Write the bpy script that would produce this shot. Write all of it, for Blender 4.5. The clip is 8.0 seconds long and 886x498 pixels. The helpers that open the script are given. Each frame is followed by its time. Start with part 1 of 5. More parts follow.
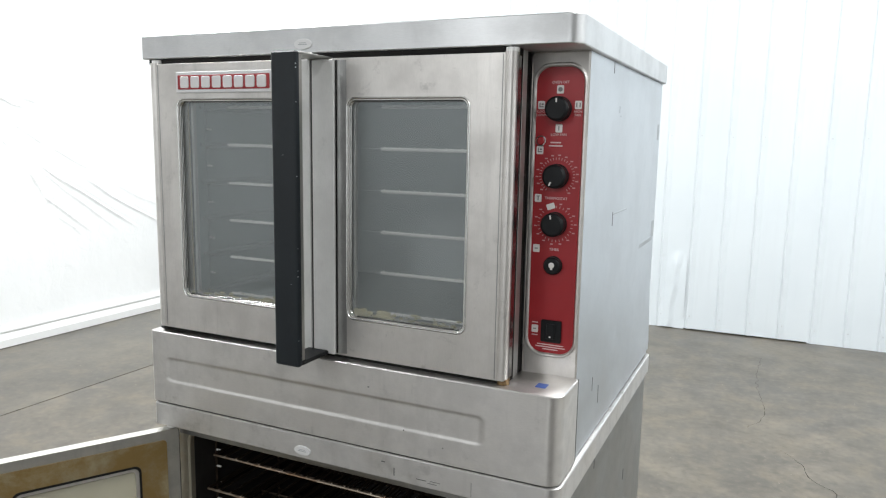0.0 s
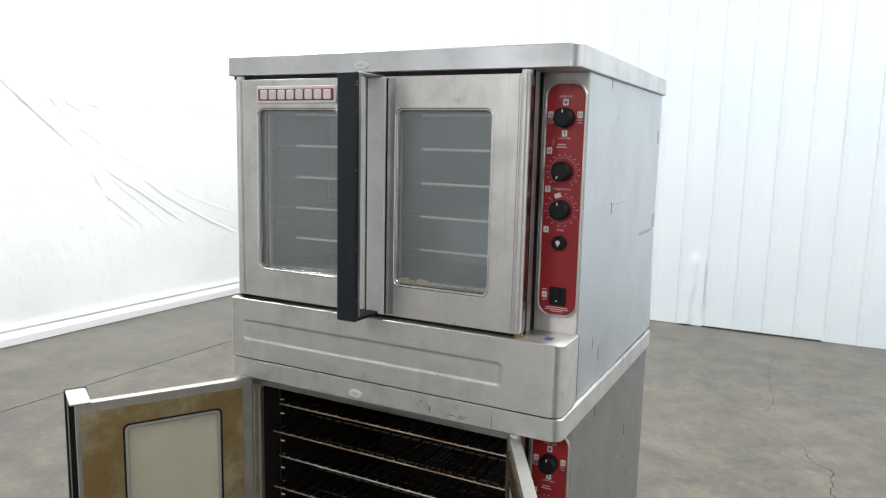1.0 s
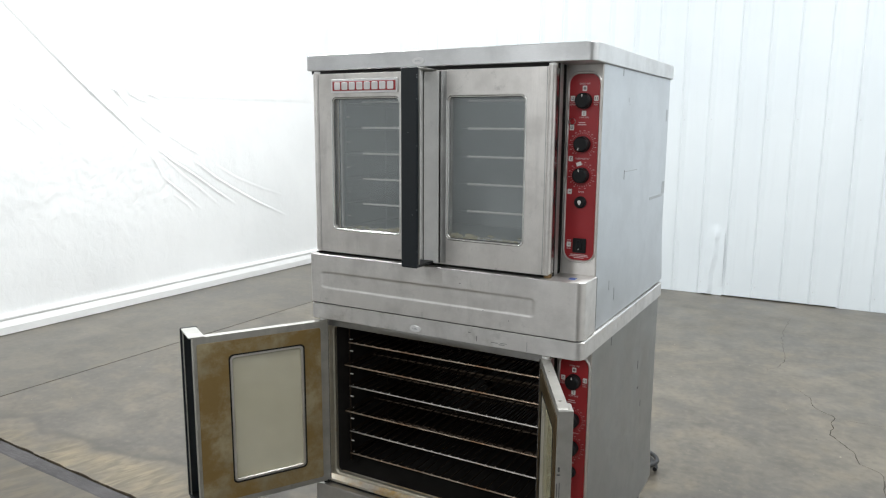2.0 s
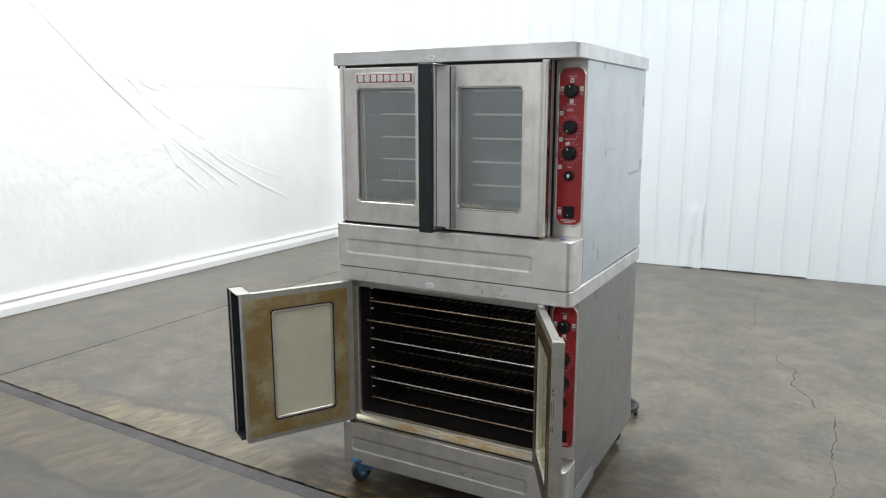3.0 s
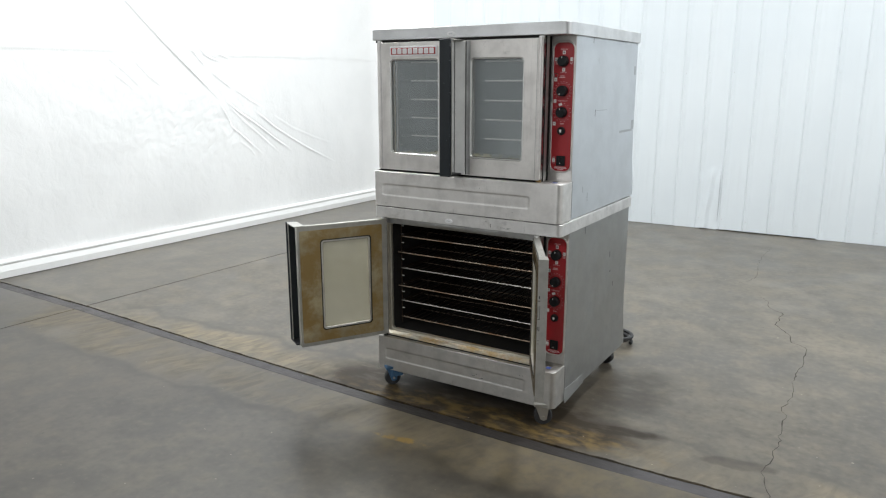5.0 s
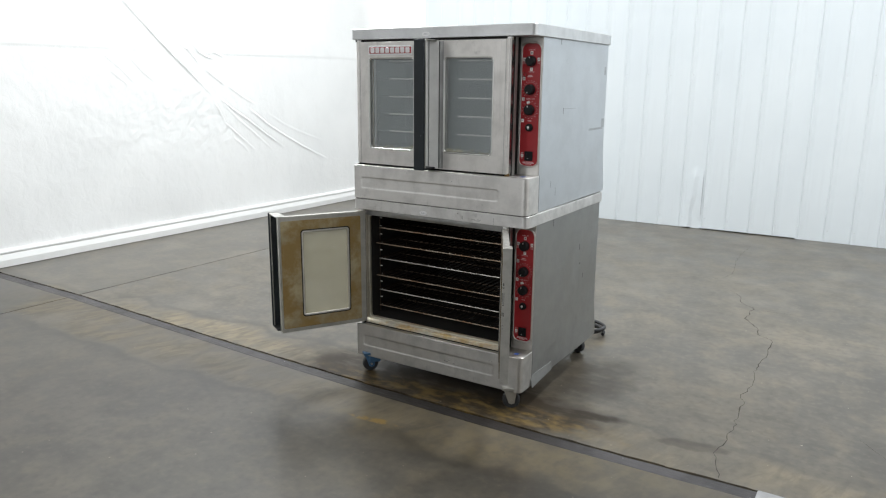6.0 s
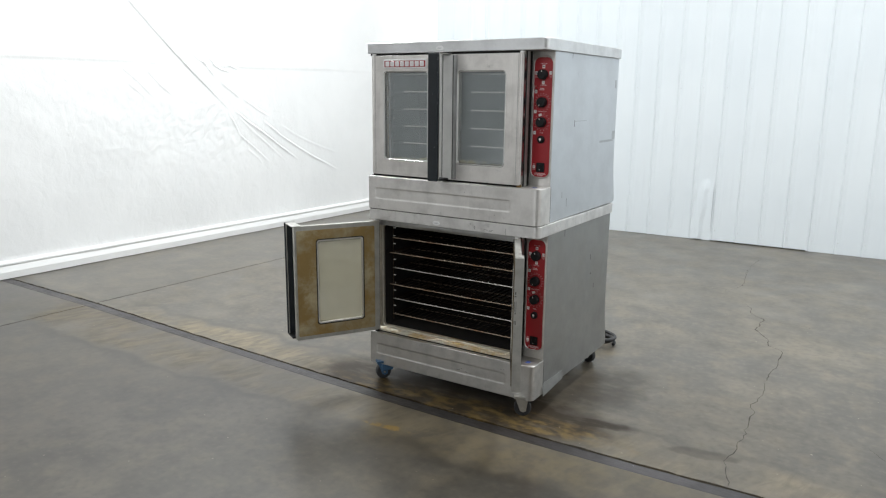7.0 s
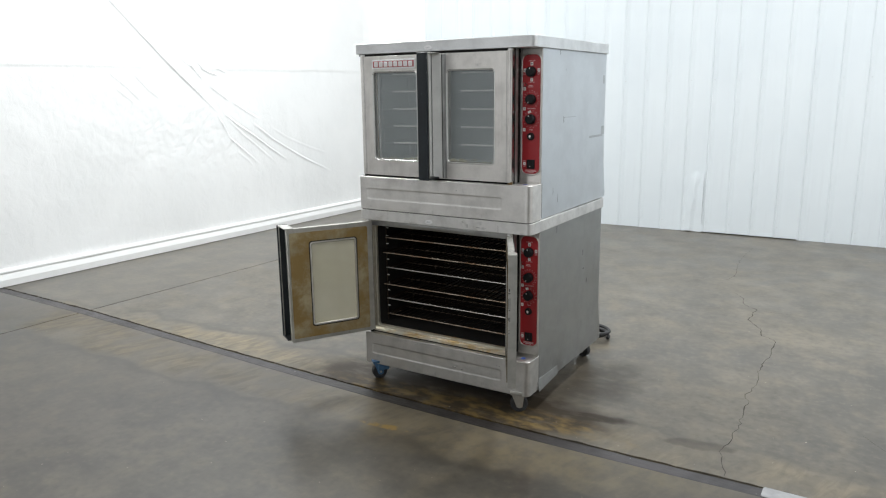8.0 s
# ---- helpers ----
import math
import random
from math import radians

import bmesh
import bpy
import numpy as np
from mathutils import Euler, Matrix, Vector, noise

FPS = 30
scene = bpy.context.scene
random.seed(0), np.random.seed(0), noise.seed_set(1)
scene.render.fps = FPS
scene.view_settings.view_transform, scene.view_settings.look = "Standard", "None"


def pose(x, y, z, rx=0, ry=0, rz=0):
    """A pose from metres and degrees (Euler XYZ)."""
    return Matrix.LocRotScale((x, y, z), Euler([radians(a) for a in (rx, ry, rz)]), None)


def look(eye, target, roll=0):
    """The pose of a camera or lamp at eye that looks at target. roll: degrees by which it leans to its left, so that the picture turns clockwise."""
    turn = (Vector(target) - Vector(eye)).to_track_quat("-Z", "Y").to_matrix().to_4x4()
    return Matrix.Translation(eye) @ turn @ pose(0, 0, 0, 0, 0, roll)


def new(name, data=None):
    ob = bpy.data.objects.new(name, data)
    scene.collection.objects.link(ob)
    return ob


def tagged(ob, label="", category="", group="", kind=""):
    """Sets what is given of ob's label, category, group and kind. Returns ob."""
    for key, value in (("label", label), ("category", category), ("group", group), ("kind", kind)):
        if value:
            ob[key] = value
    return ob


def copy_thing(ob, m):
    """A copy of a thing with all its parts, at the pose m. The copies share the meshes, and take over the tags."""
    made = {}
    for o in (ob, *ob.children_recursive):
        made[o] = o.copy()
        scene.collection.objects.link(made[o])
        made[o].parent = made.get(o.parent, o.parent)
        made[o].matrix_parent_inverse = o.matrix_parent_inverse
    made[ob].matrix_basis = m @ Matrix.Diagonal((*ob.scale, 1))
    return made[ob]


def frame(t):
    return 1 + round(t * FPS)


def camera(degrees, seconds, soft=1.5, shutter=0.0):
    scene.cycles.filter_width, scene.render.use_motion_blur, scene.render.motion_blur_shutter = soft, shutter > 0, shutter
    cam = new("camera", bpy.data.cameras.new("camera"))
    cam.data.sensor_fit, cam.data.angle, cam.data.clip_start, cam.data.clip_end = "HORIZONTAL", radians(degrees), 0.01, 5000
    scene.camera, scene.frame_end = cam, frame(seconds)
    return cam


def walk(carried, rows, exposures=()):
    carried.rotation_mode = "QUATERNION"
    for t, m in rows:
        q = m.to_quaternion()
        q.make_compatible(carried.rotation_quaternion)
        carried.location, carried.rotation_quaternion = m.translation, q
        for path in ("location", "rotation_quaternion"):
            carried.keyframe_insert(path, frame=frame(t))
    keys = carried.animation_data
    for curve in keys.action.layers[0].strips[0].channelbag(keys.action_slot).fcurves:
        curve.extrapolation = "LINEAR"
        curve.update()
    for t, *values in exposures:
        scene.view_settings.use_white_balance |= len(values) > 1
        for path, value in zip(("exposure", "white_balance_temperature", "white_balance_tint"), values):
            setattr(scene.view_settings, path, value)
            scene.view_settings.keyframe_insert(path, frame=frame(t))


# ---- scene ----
cam = camera(62.66, 8.0, soft=1.2)
PATH = [
    (0, (1.2936, -1.2138, 1.5568), (0.4611, 0.5793, 1.2540), 1.03),
    (0.5, (1.3688, -1.3455, 1.5464), (0.4661, 0.4168, 1.2645), 1.23),
    (1, (1.4454, -1.5307, 1.5516), (0.5400, 0.2286, 1.2599), 1.31),
    (1.5, (1.5033, -1.7729, 1.5563), (0.5854, -0.0245, 1.2390), -0.13),
    (2, (1.6002, -1.9362, 1.5431), (0.6335, -0.2181, 1.2062), 0.35),
    (2.2, (1.6511, -2.0116, 1.5486), (0.6295, -0.3304, 1.1885), 0.15),
    (3.3, (1.7730, -2.4322, 1.5542), (0.8583, -0.6948, 1.1738), -0.07),
    (3.5, (1.8216, -2.4794, 1.5557), (0.8902, -0.7497, 1.1804), 0.19),
    (4, (1.9619, -2.5941, 1.5202), (0.9828, -0.9001, 1.1061), 1.68),
    (4.5, (2.0531, -2.7035, 1.5472), (1.0035, -1.0584, 1.1092), -0.32),
    (5, (2.1425, -2.8389, 1.5352), (1.1145, -1.1841, 1.0827), -0.01),
    (5.2, (2.1787, -2.8555, 1.5327), (1.1764, -1.1872, 1.0722), -0.33),
    (6.3, (2.3524, -2.9374, 1.5246), (1.3150, -1.2834, 1.0908), 0.92),
    (6.5, (2.3493, -2.9516, 1.5261), (1.3063, -1.2977, 1.1059), 0.94),
    (7, (2.3506, -2.9721, 1.5272), (1.2971, -1.3246, 1.1076), 0.59),
    (7.5, (2.3500, -2.9829, 1.5290), (1.2978, -1.3356, 1.1059), 0.30),
    (8, (2.3564, -2.9806, 1.5355), (1.3198, -1.3242, 1.1091), -0.72),
]
walk(cam, [(t, look(eye, target, roll)) for t, eye, target, roll in PATH], exposures=[(0.0, 0.22), (1.0, 0.12), (2.0, 0.04), (3.5, 0.0), (5.0, -0.04), (8.0, -0.05)])

# ---- light ----
world = bpy.data.worlds.new("hall_air")
world.use_nodes = True
world.node_tree.nodes["Background"].inputs[0].default_value = (0.9, 0.95, 1.0, 1)
world.node_tree.nodes["Background"].inputs[1].default_value = 0.05
scene.world = world
LAMP_Z = 4.6
# Added unseen lamps, tuned for brightness; the last two brighten the south wall.
LAMPS = [(-2.1, 0.6, 150), (-2.1, 2.6, 130), (1.5, 2.0, 150), (4.7, 2.5, 222), (5.4, -0.6, 108), (-1.6, -6.9, 140), (2.6, -6.9, 170)]


# ---- materials ----
def material(name):
    m = bpy.data.materials.new(name)
    m.use_nodes = True
    nt = m.node_tree
    return m, nt, nt.nodes["Principled BSDF"]


def node(nt, kind, **values):
    n = nt.nodes.new(kind)
    for key, value in values.items():
        n.inputs[key.replace("_", " ")].default_value = value
    return n


def coords(nt, scale=(1, 1, 1), offset=(0, 0, 0)):
    tc = nt.nodes.new("ShaderNodeTexCoord")
    mp = nt.nodes.new("ShaderNodeMapping")
    mp.inputs["Scale"].default_value = scale
    mp.inputs["Location"].default_value = offset
    nt.links.new(tc.outputs["Object"], mp.inputs["Vector"])
    return mp.outputs[0]


def noise_tex(nt, vec, scale, detail=4.0, rough=0.55, distortion=0.0):
    n = node(nt, "ShaderNodeTexNoise", Scale=scale, Detail=detail, Roughness=rough, Distortion=distortion)
    nt.links.new(vec, n.inputs["Vector"])
    return n.outputs["Fac"]


def ramp(nt, fac, stops):
    if len(stops) == 2 and all(isinstance(c, (int, float)) for p, c in stops):
        r = nt.nodes.new("ShaderNodeMapRange")
        r.interpolation_type = "SMOOTHSTEP"
        (p0, c0), (p1, c1) = stops
        for key, value in (("From Min", p0), ("From Max", p1), ("To Min", c0), ("To Max", c1)):
            r.inputs[key].default_value = value
        nt.links.new(fac, r.inputs["Value"])
        return r.outputs["Result"]
    r = nt.nodes.new("ShaderNodeValToRGB")
    r.color_ramp.interpolation = "EASE"
    e = r.color_ramp.elements
    while len(e) < len(stops):
        e.new(0.5)
    for k, (p, c) in enumerate(stops):
        e[k].position = p
        e[k].color = (c, c, c, 1) if isinstance(c, (int, float)) else (*c, 1)
    nt.links.new(fac, r.inputs["Fac"])
    return r.outputs["Color"]


def mixed(nt, fac, a, b, blend="MIX"):
    m = nt.nodes.new("ShaderNodeMix")
    m.data_type = "RGBA"
    m.blend_type = blend
    for v, key in ((fac, 0), (a, 6), (b, 7)):
        if isinstance(v, (int, float)):
            m.inputs[key].default_value = v
        elif isinstance(v, tuple):
            m.inputs[key].default_value = (*v, 1)
        else:
            nt.links.new(v, m.inputs[key])
    return m.outputs[2]


def bump(nt, bsdf, height, strength, distance=0.002):
    b = node(nt, "ShaderNodeBump", Strength=strength, Distance=distance)
    nt.links.new(height, b.inputs["Height"])
    nt.links.new(b.outputs[0], bsdf.inputs["Normal"])


def brushed(name, colour, rough, metal=1.0, stretch=(6, 60, 60), smudge=0.25, stain=None, stain_from=0.6, streak=0.0, run=0.4, spot=0.55):
    """Brushed sheet steel: long fine grain, cloudy smudges and, if given, a stain colour."""
    m, nt, b = material(name)
    grain = noise_tex(nt, coords(nt, stretch), 14.0, 3.0, 0.7)
    cloud = noise_tex(nt, coords(nt), 7.0, 6.0, 0.6, 0.1)
    fine = noise_tex(nt, coords(nt), 60.0, 3.0, 0.6)
    dark = tuple(c * (1 - smudge) for c in colour)
    col = mixed(nt, ramp(nt, cloud, [(0.32, 0.0), (0.62, 1.0)]), dark, colour)
    col = mixed(nt, ramp(nt, grain, [(0.35, 0.16), (0.65, 0.0)]), col, tuple(c * 0.72 for c in colour))
    spots = noise_tex(nt, coords(nt, offset=(7, 2, 5)), 26.0, 6.0, 0.7, 0.3)
    col = mixed(nt, ramp(nt, spots, [(0.58, 0.0), (0.74, spot)]), col, tuple(c * 0.55 for c in colour))
    runs = noise_tex(nt, coords(nt, (30, 30, 2.2), (1, 5, 2)), 1.0, 5.0, 0.65)
    col = mixed(nt, ramp(nt, runs, [(0.52, 0.0), (0.75, run)]), col, tuple(c * 0.62 for c in colour))
    if stain:
        patch = noise_tex(nt, coords(nt, offset=(3, 1, 7)), 6.0, 8.0, 0.7, 0.15)
        col = mixed(nt, ramp(nt, patch, [(stain_from - 0.12, 0.0), (stain_from + 0.1, 0.9)]), col, stain)
    nt.links.new(col, b.inputs["Base Color"])
    b.inputs["Metallic"].default_value = metal
    nt.links.new(mixed(nt, ramp(nt, cloud, [(0.3, 0.0), (0.7, 1.0)]), (rough + 0.12,) * 3, (rough - 0.03,) * 3), b.inputs["Roughness"])
    if streak:
        tangent = nt.nodes.new("ShaderNodeTangent")
        tangent.direction_type, tangent.axis = "RADIAL", "Z"
        nt.links.new(tangent.outputs[0], b.inputs["Tangent"])
        b.inputs["Anisotropic"].default_value = streak
        b.inputs["Anisotropic Rotation"].default_value = 0.25
    h = mixed(nt, 0.5, grain, fine)
    bump(nt, b, h, 0.10, 0.0006)
    return m


def plain(name, colour, rough, metal=0.0, vary=0.12, scale=30.0, relief=0.08, shine=0.5):
    m, nt, b = material(name)
    n1 = noise_tex(nt, coords(nt), scale, 5.0)
    n2 = noise_tex(nt, coords(nt), scale * 0.15, 4.0)
    col = mixed(nt, n1, tuple(c * (1 - vary) for c in colour), tuple(min(1, c * (1 + vary)) for c in colour))
    col = mixed(nt, ramp(nt, n2, [(0.35, 0.0), (0.65, 0.5)]), col, tuple(c * (1 - vary) for c in colour))
    nt.links.new(col, b.inputs["Base Color"])
    b.inputs["Metallic"].default_value = metal
    b.inputs["Roughness"].default_value = rough
    b.inputs["Specular IOR Level"].default_value = shine
    bump(nt, b, n1, relief, 0.001)
    return m


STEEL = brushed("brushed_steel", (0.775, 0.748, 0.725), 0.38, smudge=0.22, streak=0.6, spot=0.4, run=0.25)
# Apron steel with the dark floor's reflection put into its colour.
STEEL_LOW = brushed("dark_reflection_steel", (0.57, 0.55, 0.525), 0.38, smudge=0.24, streak=0.6, spot=0.45, run=0.25)
SLAB = brushed("satin_steel_top", (0.72, 0.72, 0.725), 0.40, smudge=0.14, streak=0.5, run=0.0, spot=0.22)
BLOTCHED = brushed("blotched_brushed_steel", (0.77, 0.75, 0.735), 0.38, smudge=0.22, streak=0.6, spot=0.45, run=0.25, stain=(0.42, 0.40, 0.37), stain_from=0.66)
STEEL_V = brushed("brushed_steel_upright", (0.745, 0.712, 0.682), 0.36, stretch=(60, 60, 6), smudge=0.18, streak=0.5)
STRIP = brushed("satin_steel_strip", (0.84, 0.83, 0.81), 0.50, metal=0.3, stretch=(60, 60, 6), smudge=0.12, run=0.1, spot=0.3)
# Darker door steel, used on the open doors.
STEEL_OPEN = brushed("open_door_steel", (0.53, 0.515, 0.48), 0.42, metal=0.85, stretch=(60, 60, 6), smudge=0.25, spot=0.5, stain=(0.36, 0.27, 0.14), stain_from=0.74)
# Steel with shade and dark reflections put into its colour.
STEEL_SHADED = brushed("shade_toned_steel", (0.40, 0.395, 0.385), 0.38, stretch=(60, 60, 6), smudge=0.3)
STEEL_DULL = brushed("dull_steel", (0.58, 0.58, 0.57), 0.36, stretch=(60, 60, 8), smudge=0.18)
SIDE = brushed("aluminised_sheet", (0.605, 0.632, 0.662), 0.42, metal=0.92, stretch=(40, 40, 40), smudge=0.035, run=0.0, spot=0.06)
# Darker copy of SIDE: the lower side's dimmer reflection is put into the colour.
SIDE_LOW = brushed("dim_reflection_sheet", (0.362, 0.366, 0.360), 0.40, metal=0.92, stretch=(40, 40, 40), smudge=0.07, run=0.05, spot=0.12)
BAKED = brushed("heat_tinted_steel", (0.62, 0.58, 0.48), 0.38, metal=0.8, stain=(0.40, 0.24, 0.07), stain_from=0.66)
SILL = brushed("tanned_sill", (0.74, 0.70, 0.60), 0.40, metal=0.7, stain=(0.55, 0.36, 0.13), stain_from=0.54)
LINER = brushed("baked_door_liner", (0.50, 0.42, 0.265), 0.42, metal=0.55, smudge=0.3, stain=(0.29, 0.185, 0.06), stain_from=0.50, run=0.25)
LINER_DARK = brushed("dark_brown_liner", (0.22, 0.18, 0.11), 0.34, metal=0.6, smudge=0.35, stain=(0.12, 0.075, 0.03), stain_from=0.50, run=0.25)
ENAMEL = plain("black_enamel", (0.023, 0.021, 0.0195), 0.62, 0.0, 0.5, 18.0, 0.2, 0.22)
WIRE = brushed("plated_wire", (0.60, 0.57, 0.52), 0.32, metal=0.85, smudge=0.35, stain=(0.25, 0.15, 0.08), stain_from=0.64, run=0.0)
WIRE_RUSTY = brushed("rusty_wire", (0.45, 0.38, 0.30), 0.34, metal=0.75, smudge=0.5, stain=(0.22, 0.11, 0.05), stain_from=0.54, run=0.0)
WIRE_DIM = plain("dim_brown_wire", (0.17, 0.13, 0.10), 0.42, 0.6, 0.5, 40.0)
# Near-white wire that paints the glints on rails and pegs.
WIRE_BRIGHT = brushed("glint_white_wire", (0.94, 0.92, 0.87), 0.36, metal=0.0, smudge=0.06, stain=(0.55, 0.40, 0.24), stain_from=0.74, run=0.0, spot=0.2)
WIRE_DARK = plain("dark_brown_wire", (0.078, 0.058, 0.043), 0.40, 0.75, 0.5, 40.0)
# Chamber and wires carry the grey that the door glass reflects.
REFLECTION_GREY = plain("reflection_grey", (0.42, 0.455, 0.465), 0.60, 0.0, 0.10, 6.0, 0.05, 0.3)
WIRE_GREY = plain("reflection_grey_wire", (0.46, 0.49, 0.50), 0.6, 0.0, 0.2, 40.0, 0.05, 0.2)
BLACK = plain("black_plastic", (0.008, 0.0085, 0.010), 0.48, 0.0, 0.3, 50.0, 0.12, 0.28)
HANDLE = plain("black_handle_coat", (0.007, 0.011, 0.015), 0.46, 0.0, 0.35, 45.0, 0.2, 0.42)
# Real seals, and solid strips that paint shade into gaps.
SEAL_SHADE = plain("dark_seal_and_shade", (0.016, 0.015, 0.014), 0.8, 0.0, 0.3, 40.0, 0.08, 0.2)
RED = plain("red_enamel_plate", (0.37, 0.017, 0.023), 0.36, 0.0, 0.12, 12.0, 0.03)
PRINT = plain("white_print", (0.80, 0.76, 0.74), 0.5, 0.0, 0.05)
PRINT_DIM = plain("worn_white_print", (0.80, 0.60, 0.60), 0.5, 0.0, 0.1)
PRINT_FAINT = plain("faint_white_print", (0.62, 0.34, 0.34), 0.5, 0.0, 0.1)
INK = plain("grey_print", (0.22, 0.20, 0.20), 0.5)
BEAD = plain("polished_bead_steel", (0.80, 0.79, 0.77), 0.22, 1.0, 0.15)
CAST = plain("white_cast_metal", (0.78, 0.75, 0.75), 0.42, 0.3, 0.06)
CHROME = plain("polished_rim", (0.75, 0.75, 0.75), 0.14, 1.0, 0.05)
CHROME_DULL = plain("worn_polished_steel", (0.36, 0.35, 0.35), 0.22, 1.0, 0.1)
BRASS = plain("dull_brass", (0.22, 0.14, 0.065), 0.45, 0.7, 0.3)
PLATE = plain("cast_badge_metal", (0.80, 0.79, 0.79), 0.5, 0.2, 0.08)
TAPE_BLUE = plain("blue_sticker", (0.07, 0.13, 0.42), 0.5)
RESIDUE = plain("tape_residue", (0.42, 0.44, 0.46), 0.6, 0.3, 0.3, 60.0)
BLUE_STEEL = plain("blue_brake_pedal", (0.07, 0.15, 0.26), 0.4, 0.3, 0.3)
RUBBER = plain("dark_rubber", (0.022, 0.022, 0.024), 0.6, 0.0, 0.3)
ZINC = plain("zinc_plate", (0.52, 0.51, 0.48), 0.36, 0.9, 0.2)
GREASE = plain("dried_grease", (0.50, 0.44, 0.25), 0.45, 0.0, 0.55, 90.0, 0.4)
SCRATCH = plain("dark_scuff", (0.10, 0.10, 0.10), 0.6, 0.3, 0.4)
CRACK = plain("crack_dirt", (0.056, 0.049, 0.040), 0.9, 0.0, 0.5, 60.0)


def pane_material(name, tint, gloss, haze, haze_colour, rough=0.04, uneven=0.15):
    m = bpy.data.materials.new(name)
    m.use_nodes = True
    nt = m.node_tree
    nt.nodes.remove(nt.nodes["Principled BSDF"])
    clear = nt.nodes.new("ShaderNodeBsdfTransparent")
    shine = node(nt, "ShaderNodeBsdfGlossy", Color=(*tint, 1), Roughness=rough)
    film = node(nt, "ShaderNodeBsdfDiffuse", Color=(*haze_colour, 1))
    a, b = nt.nodes.new("ShaderNodeMixShader"), nt.nodes.new("ShaderNodeMixShader")
    a.inputs[0].default_value = gloss
    nt.links.new(clear.outputs[0], a.inputs[1])
    nt.links.new(shine.outputs[0], a.inputs[2])
    smear = noise_tex(nt, coords(nt), 5.0, 2.0, 0.4)
    nt.links.new(ramp(nt, smear, [(0.3, haze * (1 - uneven)), (0.7, haze * (1 + uneven))]), b.inputs[0])
    nt.links.new(a.outputs[0], b.inputs[1])
    nt.links.new(film.outputs[0], b.inputs[2])
    nt.links.new(b.outputs[0], nt.nodes["Material Output"].inputs[0])
    return m


# The diffuse film's colour stands in for the bright hall reflected in the glass.
GLASS = pane_material("outer_door_glass", (0.90, 0.96, 1.0), 0.105, 0.17, (0.37, 0.39, 0.382), 0.29)
GLASS_INNER = pane_material("clear_inner_glass", (0.92, 0.95, 0.97), 0.004, 0.004, (0.3, 0.3, 0.3), 0.04)
GLASS_OLIVE = pane_material("olive_inner_glass", (0.92, 0.90, 0.74), 0.28, 0.22, (0.40, 0.36, 0.20), 0.06)
# A pale film carries the bright reflection on the open left door's pane.
GLASS_PALE = pane_material("pale_reflecting_glass", (0.95, 0.91, 0.78), 0.10, 0.60, (0.49, 0.46, 0.355), 0.14)


def blob(nt, cx, cy, rx, ry, turn=0.0, wobble=0.5, grain=6.0, edge=0.18):
    """A stain with a ragged outline: 1 inside an uneven ellipse on the floor, 0 outside."""
    mp = nt.nodes.new("ShaderNodeMapping")
    mp.vector_type = "TEXTURE"
    mp.inputs["Location"].default_value = (cx, cy, 0)
    mp.inputs["Rotation"].default_value = (0, 0, radians(turn))
    mp.inputs["Scale"].default_value = (rx, ry, 1)
    nt.links.new(coords(nt), mp.inputs["Vector"])
    far = nt.nodes.new("ShaderNodeVectorMath")
    far.operation = "LENGTH"
    nt.links.new(mp.outputs[0], far.inputs[0])
    rag = noise_tex(nt, coords(nt, offset=(cx * 3, cy * 5, 0)), grain, 5.0, 0.5)
    sway = math_node(nt, "MULTIPLY_ADD", rag, 2 * wobble, far.outputs["Value"])
    return ramp(nt, sway, [(1.0 + wobble - edge, 1.0), (1.0 + wobble + edge, 0.0)])


def math_node(nt, operation, a, b, c=None):
    n = nt.nodes.new("ShaderNodeMath")
    n.operation = operation
    for i, v in enumerate((a, b, c)):
        if isinstance(v, (int, float)):
            n.inputs[i].default_value = v
        elif v is not None:
            nt.links.new(v, n.inputs[i])
    return n.outputs[0]


